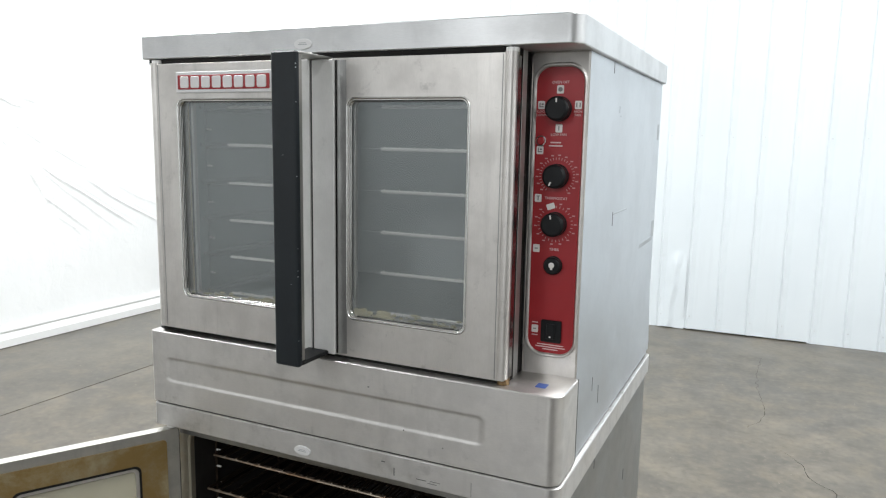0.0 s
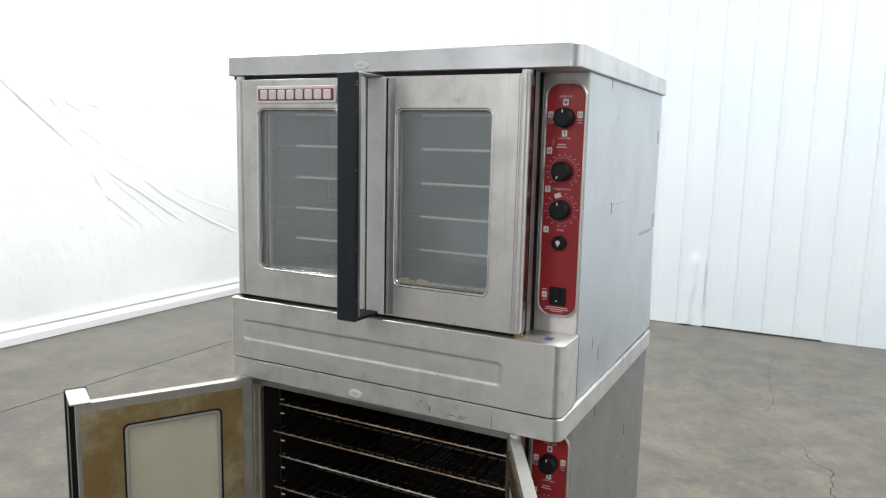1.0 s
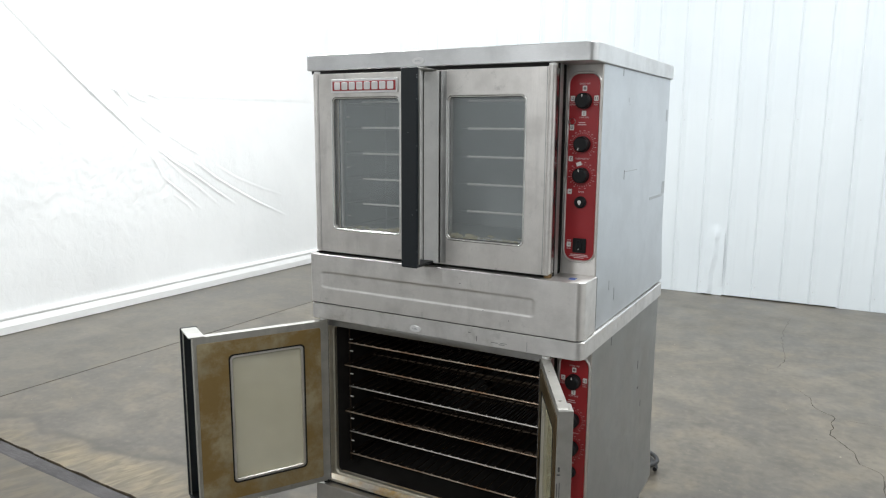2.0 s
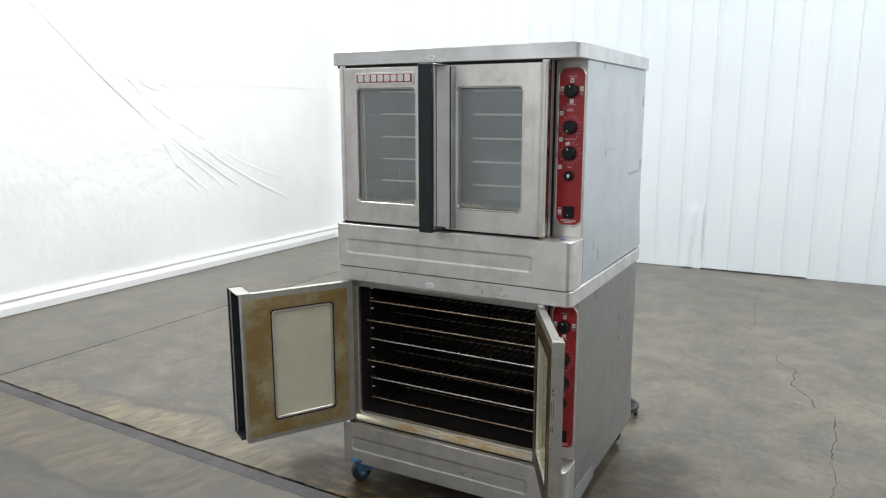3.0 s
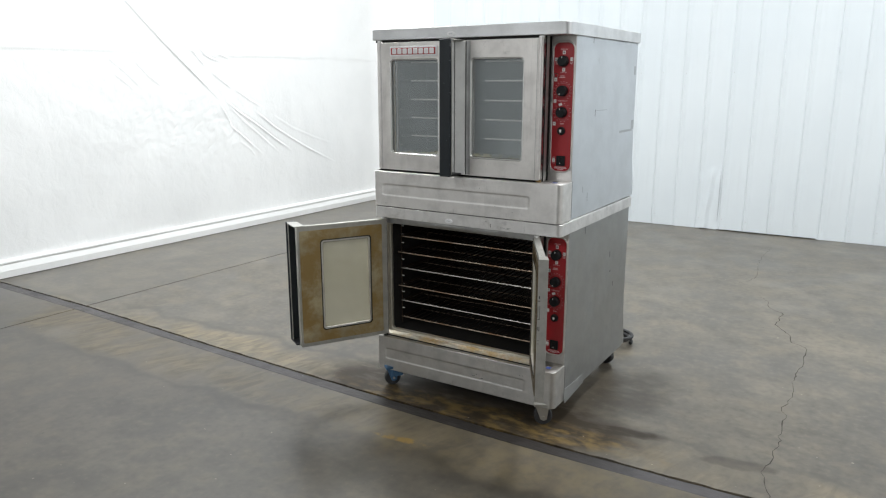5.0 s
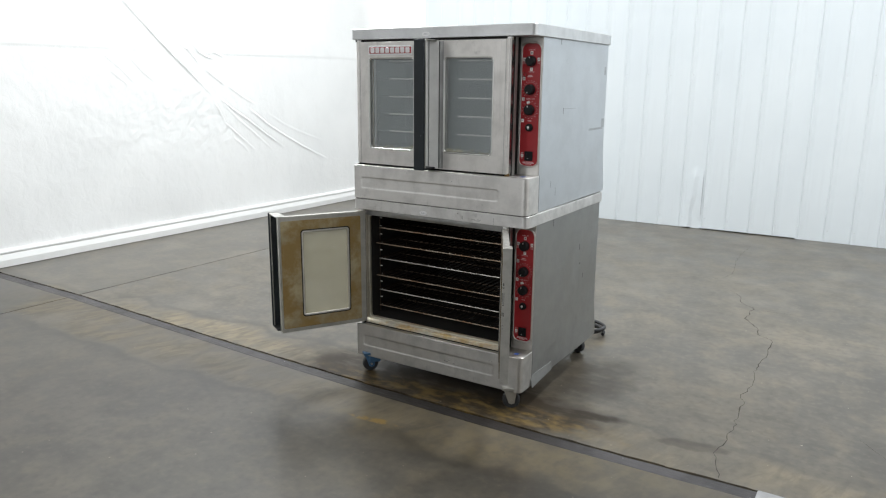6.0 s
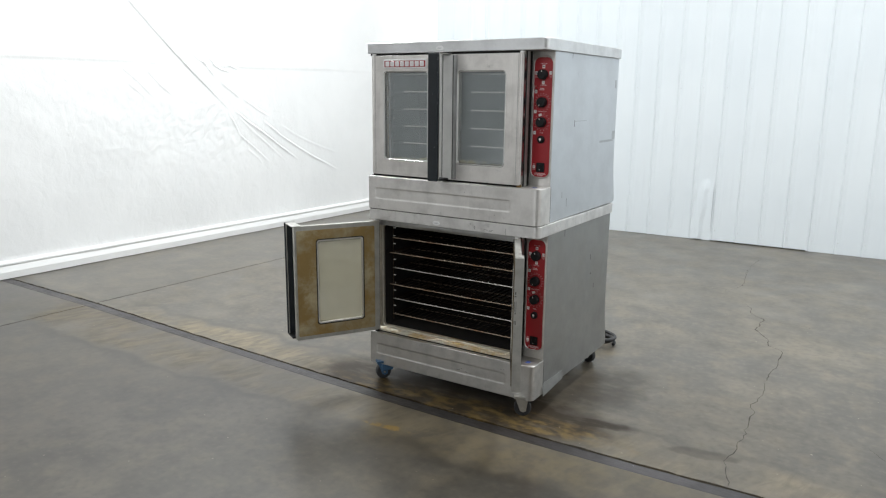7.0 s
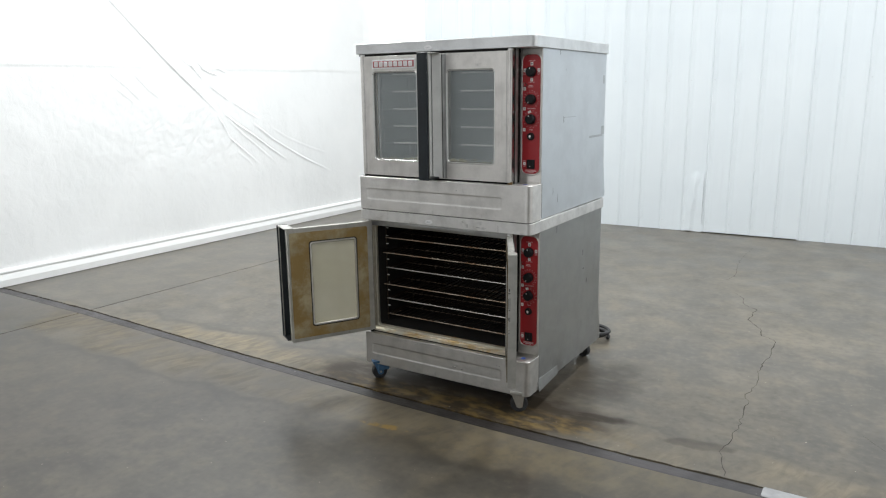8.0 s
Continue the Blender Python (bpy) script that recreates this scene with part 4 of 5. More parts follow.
        part("slot", block(-wide + 0.0502, -wide + 0.0545, -0.016, y0 + 0.002, z0 + 0.004, z1 - 0.004, 0.0005, 0.0002), SEAL_SHADE, leaf)
        # The cove's dark steel paints the dark reflection beside the strip.
        bm = bmesh.new()
        arc = [(-wide + 0.0545 + 0.018 * (1 - math.cos(a)), -0.0155 + 0.0043 * math.sin(a)) for a in [math.pi / 2 * i / 7 for i in range(8)]]
        lo, hi = [[bm.verts.new((x, y, zz)) for x, y in arc] for zz in (z0 + 0.004, z1 - 0.004)]
        for k in range(7):
            bm.faces.new((lo[k], lo[k + 1], hi[k + 1], hi[k]))
        part("cove", bm, STEEL_SHADED, leaf, "dark bend standing in for a reflection beside the strip", smooth=True)
        for ya, yb, zz, hh in ((0.008, 0.014, 0.428, 0.002), (0.008, 0.014, 0.441, 0.002), (0.007, 0.010, 0.480, 0.018), (0.012, 0.015, 0.484, 0.014), (0.007, 0.009, 0.527, 0.055), (0.013, 0.015, 0.535, 0.045), (0.007, 0.015, 0.527, 0.003), (0.007, 0.015, 0.600, 0.004), (0.008, 0.013, 0.610, 0.012)):
            part("latch_slot", block(-wide - 0.0016, -wide + 0.001, ya, yb, zz, zz + hh, 0.0008, 0.0003), SCRATCH, leaf)
        for x in (-0.12, -0.34):
            part("screw_head", tube([(x, 0.004, z1 - 0.001), (x, 0.004, z1 + 0.0012)], 0.004, 10), ZINC, leaf)
    return leaf


def dial_marks(parent, cx, cz, r, n, a0, a1, y, long_every=0):
    bm = bmesh.new()
    for k in range(n):
        a = radians(a0 + (a1 - a0) * k / (n - 1))
        c, s = math.cos(a), math.sin(a)
        p = [(r, -0.0006), (r + 0.0042, -0.0006), (r + 0.0042, 0.0006), (r, 0.0006)]
        bm.faces.new([bm.verts.new((cx + u * c - v * s, y, cz + u * s + v * c)) for u, v in p])
        if k % 2 == 0:
            x, z = cx + (r + 0.0085) * c, cz + (r + 0.0085) * s
            bm.faces.new([bm.verts.new((x + u, y, z + v)) for u, v in ((-0.0026, -0.0011), (0.0026, -0.0011), (0.0026, 0.0011), (-0.0026, 0.0011))])
    return part("dial_scale", bm, PRINT_FAINT, parent, "fine white dial scale")


def icon(parent, x, z, y, mark):
    tile = part("symbol", block(x - 0.0065, x + 0.0065, y - 0.0008, y, z - 0.0075, z + 0.0075, 0.002, 0.0003, "y"), PRINT, parent, "small white symbol tile")
    bm = bmesh.new()
    bars = {"I": [(-0.001, 0.001, -0.004, 0.004)], "II": [(-0.004, -0.002, -0.004, 0.004), (0.002, 0.004, -0.004, 0.004)], "o": [], "T": [(-0.001, 0.001, -0.004, 0.003), (-0.003, 0.003, 0.003, 0.0045)], "v": [(-0.003, 0.003, -0.001, 0.001)], "grid": [(-0.004, 0.004, -0.004, -0.002), (-0.004, -0.002, -0.002, 0.004), (0.0, 0.004, 0.0, 0.003)]}[mark]
    if mark == "o":
        disc(0.0042, y - 0.0012, y - 0.0008, 0.0002, 14, cx=x, cz=z, bm=bm)
    for a, b, c, d in bars:
        block(x + a, x + b, y - 0.0012, y - 0.0008, z + c, z + d, 0.0003, 0.0001, "y", 1, bm)
    part("mark", bm, INK, tile)


def control_panel(oven):
    y = 0.100
    face = part("control_panel", block(0.858, 0.9665, y, 0.1043, 0.150, 0.780, (0.010, 0.002, 0.002, 0.010), 0.003, "y"), STEEL_V, oven, "brushed steel control face", smooth=True)
    rx0, rx1, rz0, rz1 = 0.8695, 0.9580, 0.217, 0.752
    part("rim", frame_ring(rx0 - 0.008, rx1 + 0.006, rz0 - 0.008, rz1 + 0.008, rx0, rx1, rz0, rz1, y - 0.005, y + 0.001, 0.036, 0.028, 0.0025, 8), STEEL_V, face, smooth=True)
    part("red_plate", block(rx0 - 0.001, rx1 + 0.001, y - 0.0015, y + 0.001, rz0 - 0.001, rz1 + 0.001, 0.028, 0.0003, "y", 8), RED, face, "glossy red printed plate")
    yp = y - 0.0017
    cx = 0.914
    for cz, rot in ((0.677, 90), (0.555, 245), (0.466, 100)):
        knob = part("knob", disc(0.0218, -0.025, 0.0, 0.004, 40, 0.014), BLACK, face, "black plastic knob", smooth=True, at=pose(cx, yp, cz))
        part("collar", disc(0.0228, -0.006, 0.0, 0.001, 32), BLACK, knob)
        a = radians(rot)
        part("pointer", block(-0.0014, 0.0014, -0.0258, -0.0245, 0.011, 0.0185, 0.0008, 0.0003, "y", 2), PRINT, knob, at=pose(0, 0, 0, 0, 90 - rot, 0))
    icon(face, cx, 0.712, yp, "o")
    icon(face, 0.8795, 0.684, yp, "grid")
    icon(face, 0.9485, 0.684, yp, "II")
    icon(face, cx, 0.642, yp, "I")
    lettering("lettering", "OVEN OFF", 0.0068, cx, yp - 0.0003, 0.7245, PRINT_DIM, face)
    lettering("lettering", "COOL\nDOWN", 0.0062, 0.880, yp - 0.0003, 0.669, PRINT_DIM, face)
    lettering("lettering", "HIGH\nFAN", 0.0062, 0.948, yp - 0.0003, 0.669, PRINT_DIM, face)
    lettering("lettering", "LOW FAN", 0.0066, cx, yp - 0.0003, 0.6305, PRINT_DIM, face)
    # indicator lamp with a bright rim
    lampo = part("indicator_lamp", disc(0.0075, -0.005, 0.0, 0.002, 20), RED, face, "small red indicator lens", smooth=True, at=pose(0.8815, yp, 0.619))
    part("bezel", loft([[(r * math.cos(2 * math.pi * i / 20), yy, r * math.sin(2 * math.pi * i / 20)) for i in range(20)] for r, yy in ((0.0078, -0.0035), (0.0095, -0.0035), (0.0098, 0.0))], caps=False), CHROME, lampo)
    for k, w in enumerate((0.010, 0.013)):
        part("caption", block(0.909 - w, 0.909 + w, yp - 0.0005, yp - 0.0001, 0.6150 - 0.006 * k, 0.6175 - 0.006 * k, 0.0003, 0.0001, "y", 1), PRINT_DIM, face, "short white caption bar")
    icon(face, 0.8795, 0.602, yp, "grid")
    dial_marks(face, cx, 0.555, 0.030, 30, -52, 232, yp - 0.0003)
    icon(face, 0.8795, 0.513, yp, "T")
    lettering("lettering", "THERMOSTAT", 0.0068, cx, yp - 0.0003, 0.5135, PRINT_DIM, face)
    dial_marks(face, cx, 0.466, 0.030, 26, -222, 88, yp - 0.0003)
    part("off_tab", block(-0.0078, 0.0078, -0.0012, 0, -0.0055, 0.0055, 0.0015, 0.0003, "y"), PRINT, face, "white tab above the timer knob", at=pose(0.9045, yp, 0.4985, 0, -20, 0))
    icon(face, 0.8795, 0.418, yp, "v")
    lettering("lettering", "TIMER", 0.0068, cx, yp - 0.0003, 0.4175, PRINT_DIM, face)
    # lamp push button
    butt = part("push_button", disc(0.0165, -0.014, 0.0, 0.003, 28), BLACK, face, "round black light button", smooth=True, at=pose(cx, yp, 0.388))
    part("ring", disc(0.0175, -0.005, 0.0, 0.002, 28), BLACK, butt)
    bm = bmesh.new()
    disc(0.0055, -0.0148, -0.0138, 0.0003, 14, cz=0.0015, bm=bm)
    block(-0.0022, 0.0022, -0.0148, -0.0138, -0.0070, -0.0030, 0.0006, 0.0002, "y", 2, bm)
    part("bulb_symbol", bm, PRINT, butt, "white bulb symbol")
    # rocker switch
    sw = part("rocker_switch", block(0.8955, 0.9355, yp - 0.006, yp, 0.239, 0.282, 0.003, 0.0015, "y"), BLACK, face, "black rocker switch")
    part("rocker", block(0.907, 0.924, yp - 0.011, yp - 0.005, 0.246, 0.276, 0.002, 0.002, "y"), BLACK, sw, at=pose(0, 0, 0))
    part("dot", disc(0.0017, yp - 0.0116, yp - 0.0106, 0.0002, 10, cx=0.9155, cz=0.251), PRINT, sw)
    icon(face, 0.8825, 0.262, yp, "v")
    for x, z, w in ((0.8825, 0.2745, 0.006), (0.8825, 0.2500, 0.006), (0.914, 0.2330, 0.026), (0.914, 0.2285, 0.029), (0.914, 0.2240, 0.015)):
        part("caption", block(x - w, x + w, yp - 0.0005, yp - 0.0001, z - 0.0010, z + 0.0010, 0.0003, 0.0001, "y", 1), PRINT_DIM, face, "small white caption bar")


def oven(z, opened):
    label = "lower stainless steel convection oven on casters, both doors open, blackened inside" if opened else "upper stainless steel convection oven with closed glazed doors, stacked on another"
    ov = tagged(empty("convection_oven", pose(0, 0, z) @ Matrix.Diagonal((1, 1, LOW_STRETCH if opened else 1, 1))), label, "oven", "stacked ovens")
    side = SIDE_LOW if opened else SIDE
    # top slab with one rounded front corner
    slab = (0.003, 0.975, -0.0196, D, 0.7795, 0.8322) if opened else (-0.011, 0.976, -0.002, D, 0.780, 0.830)
    part("top_slab", block(*slab, (0.006, 0.030, 0.006, 0.006), 0.0018, "z", 10), BLOTCHED if opened else SLAB, ov, "brushed steel top with a turned-down edge", smooth=True)
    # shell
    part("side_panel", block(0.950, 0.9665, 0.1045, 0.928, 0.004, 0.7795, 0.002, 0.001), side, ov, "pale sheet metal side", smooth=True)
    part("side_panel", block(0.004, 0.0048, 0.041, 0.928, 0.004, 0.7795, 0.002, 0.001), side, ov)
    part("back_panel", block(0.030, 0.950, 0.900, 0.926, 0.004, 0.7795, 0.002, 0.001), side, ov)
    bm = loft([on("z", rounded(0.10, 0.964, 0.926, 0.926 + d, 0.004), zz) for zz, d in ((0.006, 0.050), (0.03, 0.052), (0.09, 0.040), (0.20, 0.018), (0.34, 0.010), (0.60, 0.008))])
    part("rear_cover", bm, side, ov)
    part("floor_pan", block(0.03, 0.95, 0.10, 0.90, 0.002, 0.02), STEEL_DULL, ov)
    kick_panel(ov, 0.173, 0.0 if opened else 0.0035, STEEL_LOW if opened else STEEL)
    # Dark strips paint the shade of the foot joint and apron seam.
    if not opened:
        part("foot_shade", block(0.008, 0.966, -0.0145, 0.10, 0.0, 0.006, (0.001, 0.028, 0.001, 0.001), 0.0005), SEAL_SHADE, ov)
    part("seam", block(0.9662, 0.9724, 0.0985, 0.1015, 0.010, 0.1725, 0.0005, 0.0002), SEAL_SHADE, ov)
    # front frame and oven chamber
    part("front_frame", frame_ring(0.005, 0.858, 0.150, 0.7795, CAV[0], CAV[1], CAV[2], CAV[3], 0.0285, 0.046, 0.003, 0.016, 0.004), BAKED, ov, "heat-tinted steel door frame", smooth=True)
    if opened:
        # Dark reflection is in the header's colour; its bow brings the middle highlight.
        bm = bmesh.new()
        rows = [[bm.verts.new((0.030 + 0.82 * i / 30, 0.0280 - 0.0045 * math.sin(math.pi * i / 30) ** 2 * math.sin(math.pi * k / 8), 0.744 + 0.0335 * k / 8)) for k in range(9)] for i in range(31)]
        for u, v in zip(rows, rows[1:]):
            for k in range(8):
                bm.faces.new((u[k], v[k], v[k + 1], u[k + 1]))
        part("header", bm, STEEL_SHADED, ov, "shade-toned steel header bowed to catch a highlight", smooth=True)
    sill = [(0.060, 0.2035), (0.046, 0.2045), (0.016, 0.1865), (0.010, 0.1845), (0.010, 0.1765), (0.060, 0.1765)]
    part("sill", loft([[(xx, a, b) for a, b in sill] for xx in (0.024, 0.852)]), SILL, ov, "tan heat-stained sill", smooth=True)
    part("jamb", block(0.846, 0.8578, 0.052, 0.076, 0.151, 0.779, 0.001, 0.0005), STEEL_DULL, ov, "steel jamb beside the control face")
    # Black strips paint the shaded gaps beside the jamb and frame.
    for y0, y1 in ((0.0462, 0.0518), (0.0762, 0.1005)):
        part("jamb_shade", block(0.846, 0.8560, y0, y1, 0.151, 0.779, 0.001, 0.0005), SEAL_SHADE, ov)
    part("frame_shade", block(0.8582, 0.8592, 0.030, 0.0455, 0.151, 0.779, 0.0004, 0.0002), SEAL_SHADE, ov)
    x0, x1, z0, z1 = CAV
    rings = [on("y", rounded(x0, x1, z0, z1, 0.016), yy) for yy in (0.0462, 0.70)]
    bm = bmesh.new()
    vs = [[bm.verts.new(p) for p in ring] for ring in rings]
    for i in range(len(vs[0])):
        j = (i + 1) % len(vs[0])
        bm.faces.new((vs[0][i], vs[1][i], vs[1][j], vs[0][j]))
    bm.faces.new(vs[1])
    # The closed chamber is painted grey in place of the glass's reflection.
    part("chamber", bm, ENAMEL if opened else REFLECTION_GREY, ov, "blackened enamel chamber" if opened else "chamber coloured with the door glass's grey reflection")
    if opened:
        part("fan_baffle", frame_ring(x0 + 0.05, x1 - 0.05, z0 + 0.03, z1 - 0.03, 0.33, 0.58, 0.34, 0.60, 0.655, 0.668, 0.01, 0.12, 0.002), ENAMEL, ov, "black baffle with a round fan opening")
    runner, pegs = None, {}
    for gx, s in ((x0 + 0.004, 1), (x1 - 0.004, -1)):
        for gy in (0.115, 0.36, 0.60):
            part("rack_guide", tube([(gx, gy, z0 + 0.01), (gx, gy, z1 - 0.01)], 0.0030, 7), WIRE_DARK if opened else WIRE_GREY, ov, smooth=True)
            # Front pegs are white for their glint; the deeper ones stay dark.
            look_of = WIRE_BRIGHT if gy < 0.2 else (WIRE_DARK if opened else WIRE_GREY)
            for k in range(12):
                at = pose(gx, gy, z0 + 0.045 + k * 0.0425, 0, 0, 0 if s > 0 else 180)
                if look_of not in pegs:
                    pegs[look_of] = part("guide_peg", tube([(0, 0, 0), (0.014, 0, 0)], 0.0026, 6), look_of, ov, smooth=True, at=at)
                else:
                    shared("guide_peg", pegs[look_of].data, ov, at)
        for zz in RACK_Z:
            at = pose(gx + s * 0.012, 0, zz - 0.008)
            if runner is None:
                runner = part("rack_runner", tube([(0, 0.105, 0), (0, 0.61, 0)], 0.0035, 6), WIRE_DARK if opened else WIRE_GREY, ov, at=at)
            else:
                shared("rack_runner", runner.data, ov, at)
    # doors
    if opened:
        door(ov, 0.031, -120.5, True, 0.443, True)
        door(ov, 0.859, 118.0, False, 0.396, True)
    else:
        door(ov, 0.031, 0, True, 0.4165, False)
        door(ov, 0.863, 0, False, 0.411, False)
    # over the doors: small vent tabs; dark strips paint the shade of the gaps
    if not opened:
        part("door_foot_shade", block(0.024, 0.852, 0.004, 0.0282, 0.1764, 0.1835, 0.0006, 0.0003), SEAL_SHADE, ov)
    part("ledge_shade", block(0.008, 0.855, 0.004, 0.0282, 0.1732, 0.1762, 0.0012, 0.0006), SEAL_SHADE, ov)
    part("top_gap_shade", block(0.006, 0.845 if opened else 0.855, 0.004, 0.028, 0.7760 if opened else 0.7690, 0.7795, 0.0005, 0.0003), SEAL_SHADE, ov)
    tab = part("vent_tab", block(-0.005, 0.005, 0.006, 0.03, 0.7705, 0.7795, 0.002, 0.001), ZINC, ov, at=pose(0.036, 0, 0))
    for k in range(1, 4):
        shared("vent_tab", tab.data, ov, pose(0.036 + 0.020 * k, 0, 0))
    control_panel(ov)
    # oval badge on the top's front edge
    bm = loft([[(0.422 + a * math.cos(2 * math.pi * i / 24), y, 0.7975 + b * math.sin(2 * math.pi * i / 24)) for i in range(24)] for a, b, y in ((0.021, 0.0105, 0.003), (0.0205, 0.010, -0.0012), (0.019, 0.0088, -0.0015))])
    bad = part("badge", bm, PLATE, ov, "small oval metal badge", at=pose(0, slab[2] - 0.001, 0))
    bm = bmesh.new()
    block(0.4115, 0.4325, -0.0018, -0.0012, 0.7960, 0.7972, 0.0005, 0.0002, "y", 2, bm)
    block(0.4135, 0.4300, -0.0018, -0.0012, 0.7990, 0.8000, 0.0005, 0.0002, "y", 2, bm)
    part("badge_mark", bm, RESIDUE, bad)
    # blue sticker on the ledge
    part("sticker", block(0.911, 0.931, 0.020, 0.044, 0.173, 0.1737, 0.001, 0.0002), TAPE_BLUE, ov, "small blue sticker")
    return ov


def name_plate(ov):
    """The maker's plate: red field, pale rim and eight plain raised blocks."""
    pl = part("name_plate", block(0.097, 0.354, -0.0125, -0.008, 0.706, 0.750, 0.004, 0.0015, "y"), PLATE, ov, "red and silver maker's plate with raised blocks")
    part("red_field", block(0.104, 0.347, -0.0138, -0.011, 0.713, 0.743, 0.002, 0.0005, "y"), RED, pl)
    for k in range(8):
        x = 0.1115 + k * 0.0292
        part("raised_block", block(x - 0.0002, x + 0.0238, -0.0150, -0.0130, 0.7158, 0.7402, 0.004, 0.001, "y"), CAST, pl)


def casters(ov):
    for x, y, turn, brake in ((0.060, 0.012, -38, True), (0.905, 0.012, -62, False), (0.052, 0.86, 60, False), (0.905, 0.88, 80, False)):
        zz = -0.092 / LOW_STRETCH
        fork = bmesh.new()
        block(-0.045, 0.045, -0.040, 0.040, 0.098, 0.110, 0.006, 0.001, bm=fork)
        for s in (-1, 1):
            loft([[(s * 0.024 + d, a, b) for a, b in ((-0.034, 0.098), (0.030, 0.098), (0.020, 0.030), (0.006, 0.024), (-0.008, 0.030))] for d in (-0.0015, 0.0015)], bm=fork)
        c = part("caster", fork, BLUE_STEEL if brake else ZINC, ov, "swivel caster with a blue brake" if brake else "zinc swivel caster", at=pose(x, y, zz, 0, 0, turn))
        wheel = bmesh.new()
        ring = lambda r, xx: [(xx, 0.004 + r * math.cos(2 * math.pi * i / 28), 0.042 + r * math.sin(2 * math.pi * i / 28)) for i in range(28)]
        loft([ring(0.030, -0.016), ring(0.038, -0.016), ring(0.042, -0.010), ring(0.042, 0.010), ring(0.038, 0.016), ring(0.030, 0.016)], bm=wheel)
        part("wheel", wheel, RUBBER, c, "dark rubber wheel", smooth=True)
        part("axle", tube([(-0.030, 0.004, 0.042), (0.030, 0.004, 0.042)], 0.006, 10), ZINC, c)
        if brake:
            part("brake_pedal", block(-0.028, 0.034, -0.010, 0.052, 0.052, 0.090, 0.006, 0.003), BLUE_STEEL, c, "blue brake pedal", smooth=True)


def rack(ov_z, z, y, rusty):
    closed = ov_z > 0.5
    top = tagged(empty("oven_rack", pose(0, y, ov_z + z)), "rust-browned wire oven rack" if rusty else ("oven rack behind door glass, front-rail glints painted pale" if closed else "dark wire oven rack with a bright front rail"), "rack", "oven racks")
    dark = WIRE_GREY if closed else WIRE_DARK
    x0, x1, d = CAV[0] + 0.012, CAV[1] - 0.012, 0.53
    n = 22
    # Behind glass, only the stretches where the rail glints are painted bright.
    stretch = ((0.150, 0.455), (0.478, 0.486), (0.548, x1 - 0.004)) if closed else ((x0, x1),)
    bright = WIRE_RUSTY if rusty else (WIRE_BRIGHT if closed else WIRE)
    rail = tube([(0.145 if closed else x0, 0, 0), (x1, 0, 0)], 0.0012 if closed else 0.0026, 8)
    front = part("front_rail", rail, dark if closed else bright, top, "browned front rail" if rusty else "front rail with bright stretches", smooth=True)
    for a, b in stretch:
        worn = tube([(a, -0.0006, 0.0003), (b, -0.0006, 0.0003)], 0.0033 if closed else 0.0029, 8)
        for i in range(1, n):  # bent wire ends over the rail
            x = x0 + (x1 - x0) * i / n
            if a < x < b:
                tube([(x, -0.002, 0.001), (x, -0.001, 0.0044), (x, 0.004, 0.0042)], 0.0014, 5, worn)
        part("bright_stretch", worn, bright, front, smooth=True)
    if not closed:
        yy = 0.17
        part("cross_rod", tube([(x0, yy, -0.006), (x1, yy, -0.006)], 0.0030, 6), dark if closed else WIRE_DIM, top, smooth=True)
    fr = bmesh.new()
    tube([(x0, 0, 0), (x0, d, 0)], 0.0042, 7, fr)
    tube([(x1, 0, 0), (x1, d, 0)], 0.0042, 7, fr)
    if not closed:
        tube([(x0, d, 0), (x0, d + 0.002, 0.022)], 0.0042, 7, fr)
        tube([(x0, d, 0.012), (x1, d, 0.012)], 0.0042, 7, fr)
        tube([(x0, 0.35, -0.006), (x1, 0.35, -0.006)], 0.0036, 6, fr)
    part("frame", fr, dark, top)
    wire = None
    for i in range(1, 1 if closed else n):
        x = x0 + (x1 - x0) * i / n
        if wire is None:
            wire = part("wire", tube([(0, 0.002, 0.002), (0, d, 0.002)], 0.0026, 6), dark, top, at=pose(x, 0, 0))
        else:
            shared("wire", wire.data, top, pose(x, 0, 0))
    return top


def racks(ov_z, levels):
    """Racks at (height, depth, rusty); one of each look is built, the others are copies."""
    first = {}
    for z, y, rusty in levels:
        if rusty not in first:
            first[rusty] = rack(ov_z, z, y, rusty)
        else:
            copy_thing(first[rusty], pose(0, y, ov_z + z))


def cable():
    pts = []
    for k in range(150):
        a = k / 149 * 2 * math.pi * 2.6
        r = 0.105 + 0.012 * math.sin(a * 0.7)
        pts.append((0.82 + r * math.cos(a) * 1.05, 1.22 + r * math.sin(a) * 0.85, 0.011 + 0.022 * k / 149 * 2.6 + 0.004 * math.sin(a * 1.3)))
    last = Vector(pts[-1])
    for k in range(1, 26):
        s = k / 25
        pts.append(tuple(last.lerp(Vector((0.70, 0.955, 0.40)), s) + Vector((0.0, 0.0, -0.10 * math.sin(math.pi * s)))))
    part_ob = part("power_cable", tube(pts, 0.010, 9), RUBBER, smooth=True)
    return tagged(part_ob, "coiled black power cable lying behind the oven", "cable")


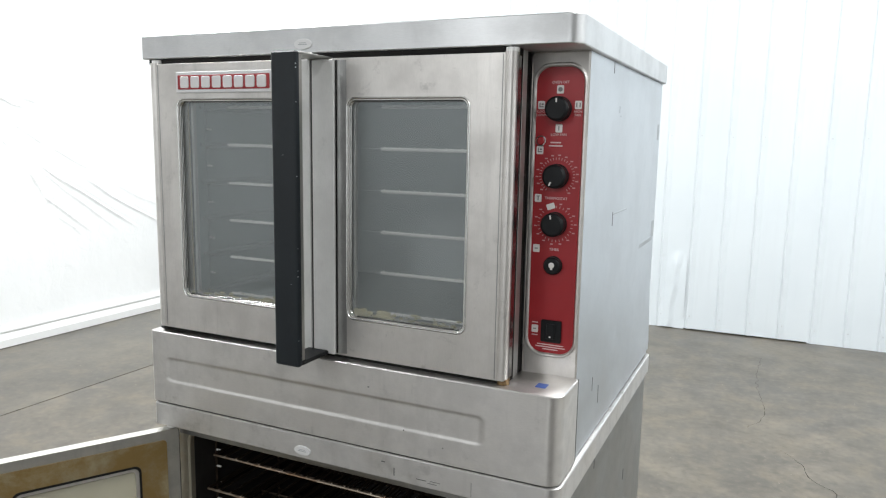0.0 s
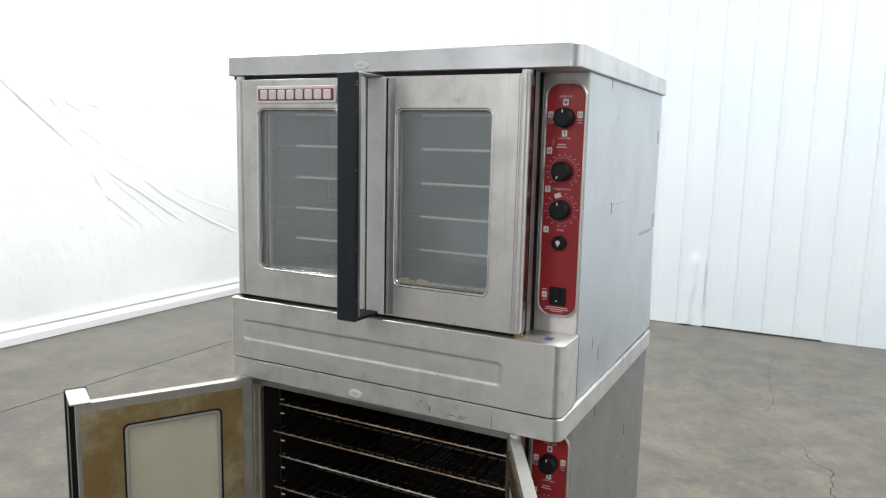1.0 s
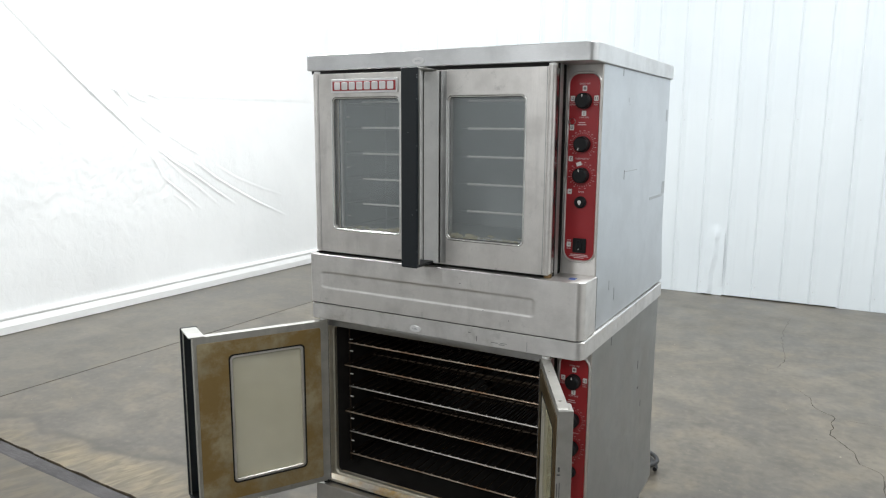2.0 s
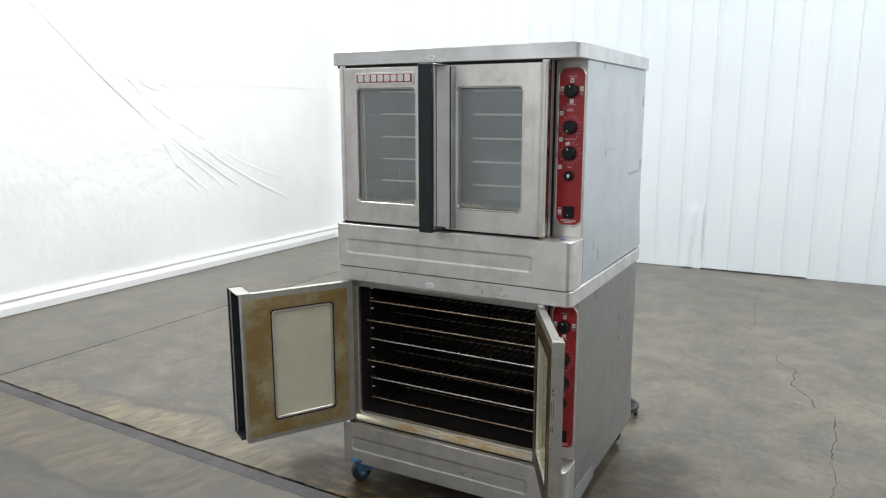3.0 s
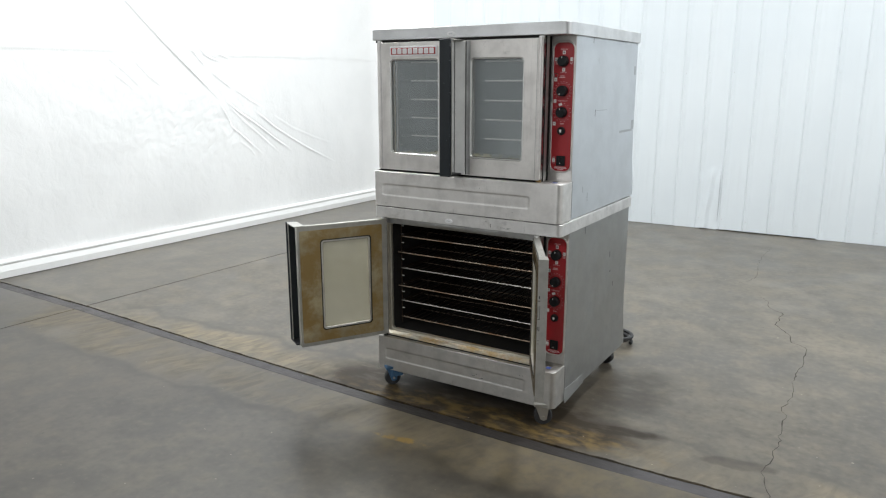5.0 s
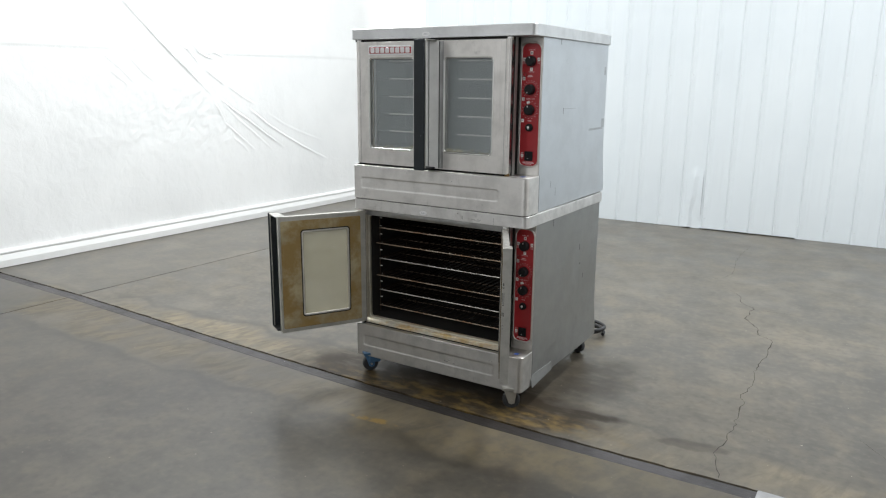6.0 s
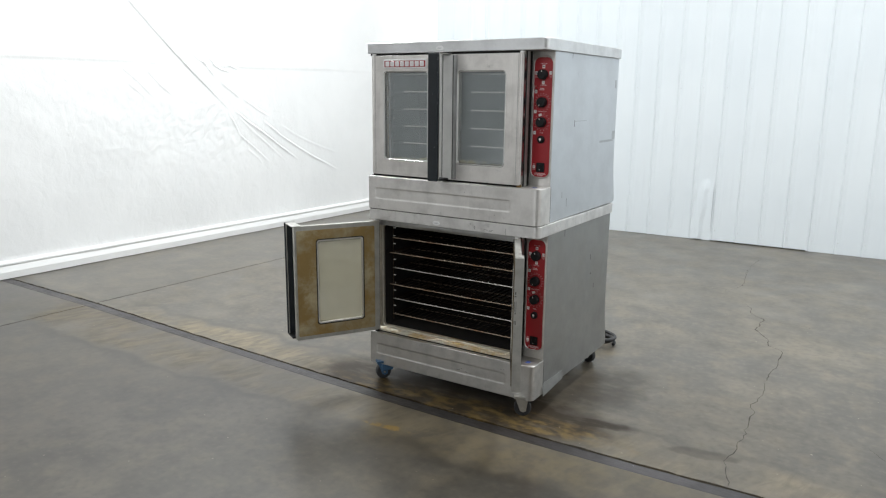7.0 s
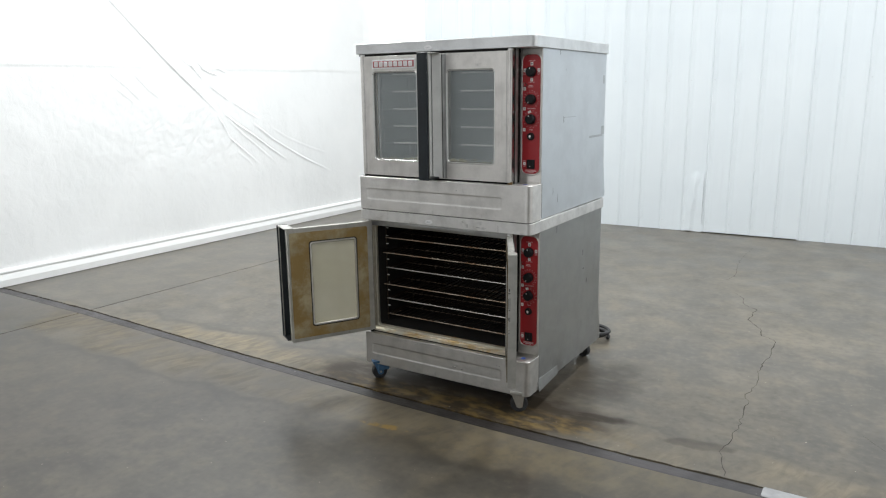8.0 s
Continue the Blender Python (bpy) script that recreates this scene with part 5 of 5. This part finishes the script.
def side_marks(up, low):
    """Tape residue, slits and scuffs on the right-hand sides."""
    x = 0.9666
    bits = [
        (up, RESIDUE, (0.880, 0.922, 0.355, 0.400)), (up, RESIDUE, (0.700, 0.900, 0.345, 0.356)), (up, RESIDUE, (0.885, 0.908, 0.625, 0.668)),
        (up, SCRATCH, (0.2968, 0.2995, 0.756, 0.779)), (up, SCRATCH, (0.352, 0.356, 0.440, 0.470)), (up, RESIDUE, (0.356, 0.510, 0.4635, 0.466)),
        (up, RESIDUE, (0.370, 0.3725, 0.680, 0.694)), (up, RESIDUE, (0.380, 0.390, 0.673, 0.6745)), (up, SCRATCH, (0.298, 0.2988, 0.060, 0.100)),
        (up, SCRATCH, (0.240, 0.2408, 0.105, 0.135)), (up, SCRATCH, (0.110, 0.113, 0.02, 0.17)), (low, SCRATCH, (0.2960, 0.3000, 0.742, 0.779)),
        (low, SCRATCH, (0.655, 0.662, 0.560, 0.590)), (low, SCRATCH, (0.665, 0.680, 0.480, 0.488)), (low, SCRATCH, (0.720, 0.726, 0.395, 0.420)),
    ]
    for ov, mat, (y0, y1, z0, z1) in bits:
        part("scuff" if mat is SCRATCH else "tape_mark", block(x - 0.001, x + 0.0005, y0, y1, z0, z1, 0.001, 0.0002, "x", 2), mat, ov)
    fronts = [(low, (0.690, 0.712, 0.7935, 0.7950)), (low, (0.715, 0.735, 0.7900, 0.7912)), (low, (0.720, 0.742, 0.7950, 0.7960)), (low, (0.640, 0.642, 0.790, 0.806)), (low, (0.806, 0.8068, 0.783, 0.812)), (low, (0.612, 0.620, 0.8130, 0.8150))]
    for ov, (x0, x1, z0, z1) in fronts:
        part("scuff", block(x0, x1, -0.0200, -0.0190, z0, z1, 0.0004, 0.0001, "y", 2), SCRATCH, ov)
    for ov, x0, z0, w in ((up, 0.66, 0.055, 0.003), (up, 0.745, 0.035, 0.0025), (up, 0.58, 0.13, 0.004), (low, 0.55, 0.075, 0.020), (low, 0.575, 0.083, 0.006), (low, 0.60, 0.070, 0.012), (low, 0.80, 0.128, 0.005), (low, 0.815, 0.128, 0.004)):
        part("scuff", block(x0, x0 + w, -0.0203, -0.0170, z0, z0 + 0.0025, 0.0004, 0.0001, "y", 2), SCRATCH, ov)
    # loose strip along the lower oven's foot
    bm = loft([[(0.967 + a, 0.09, z) for a, z in ((0.001, 0.052), (0.012, -0.006), (0.014, -0.006), (0.003, 0.052))], [(0.967 + a, 0.335, z) for a, z in ((0.0008, 0.046), (0.006, 0.006), (0.008, 0.006), (0.0028, 0.046))]])
    part("foot_strip", bm, SIDE_LOW, low, "loose bent metal strip")


floor = build_floor()
crack([(1.893, -0.122), (1.852, 0.006), (1.832, 0.08), (1.856, 0.20), (1.848, 0.29), (1.868, 0.41), (1.850, 0.55), (1.852, 0.69), (1.818, 0.77), (1.836, 0.89), (1.834, 1.07), (1.820, 1.25), (1.843, 1.45), (1.832, 1.68), (1.735, 1.77), (1.712, 1.91), (1.606, 2.07), (1.624, 2.325), (1.515, 2.46), (1.490, 2.59), (1.38, 2.74)], 0.0034, 3, floor)
crack([(1.225, 2.976), (1.28, 3.10), (1.299, 3.242), (1.285, 3.45), (1.261, 3.628), (1.23, 4.01), (1.25, 4.5)], 0.0022, 8, floor)
crack([(2.35, 0.55), (2.52, 0.30), (2.66, 0.22)], 0.0012, 21, floor)
crack([(1.624, 2.325), (1.78, 2.33), (1.93, 2.30)], 0.0010, 31, floor)
build_wall_sheet()
build_shell()
build_lamps()
build_curtain()
UP, LOW = 0.935, 0.092
upper_oven, lower_oven = oven(UP, False), oven(LOW, True)
name_plate(upper_oven)
casters(lower_oven)
racks(UP, [(z, 0.088, False) for z in RACK_Z])
racks(LOW, [((z - (0.013 if k == 5 else 0.005)) * LOW_STRETCH, 0.075 if k in (2, 4) else 0.10, k not in (1, 3)) for k, z in enumerate(RACK_Z)])
cable()
side_marks(upper_oven, lower_oven)
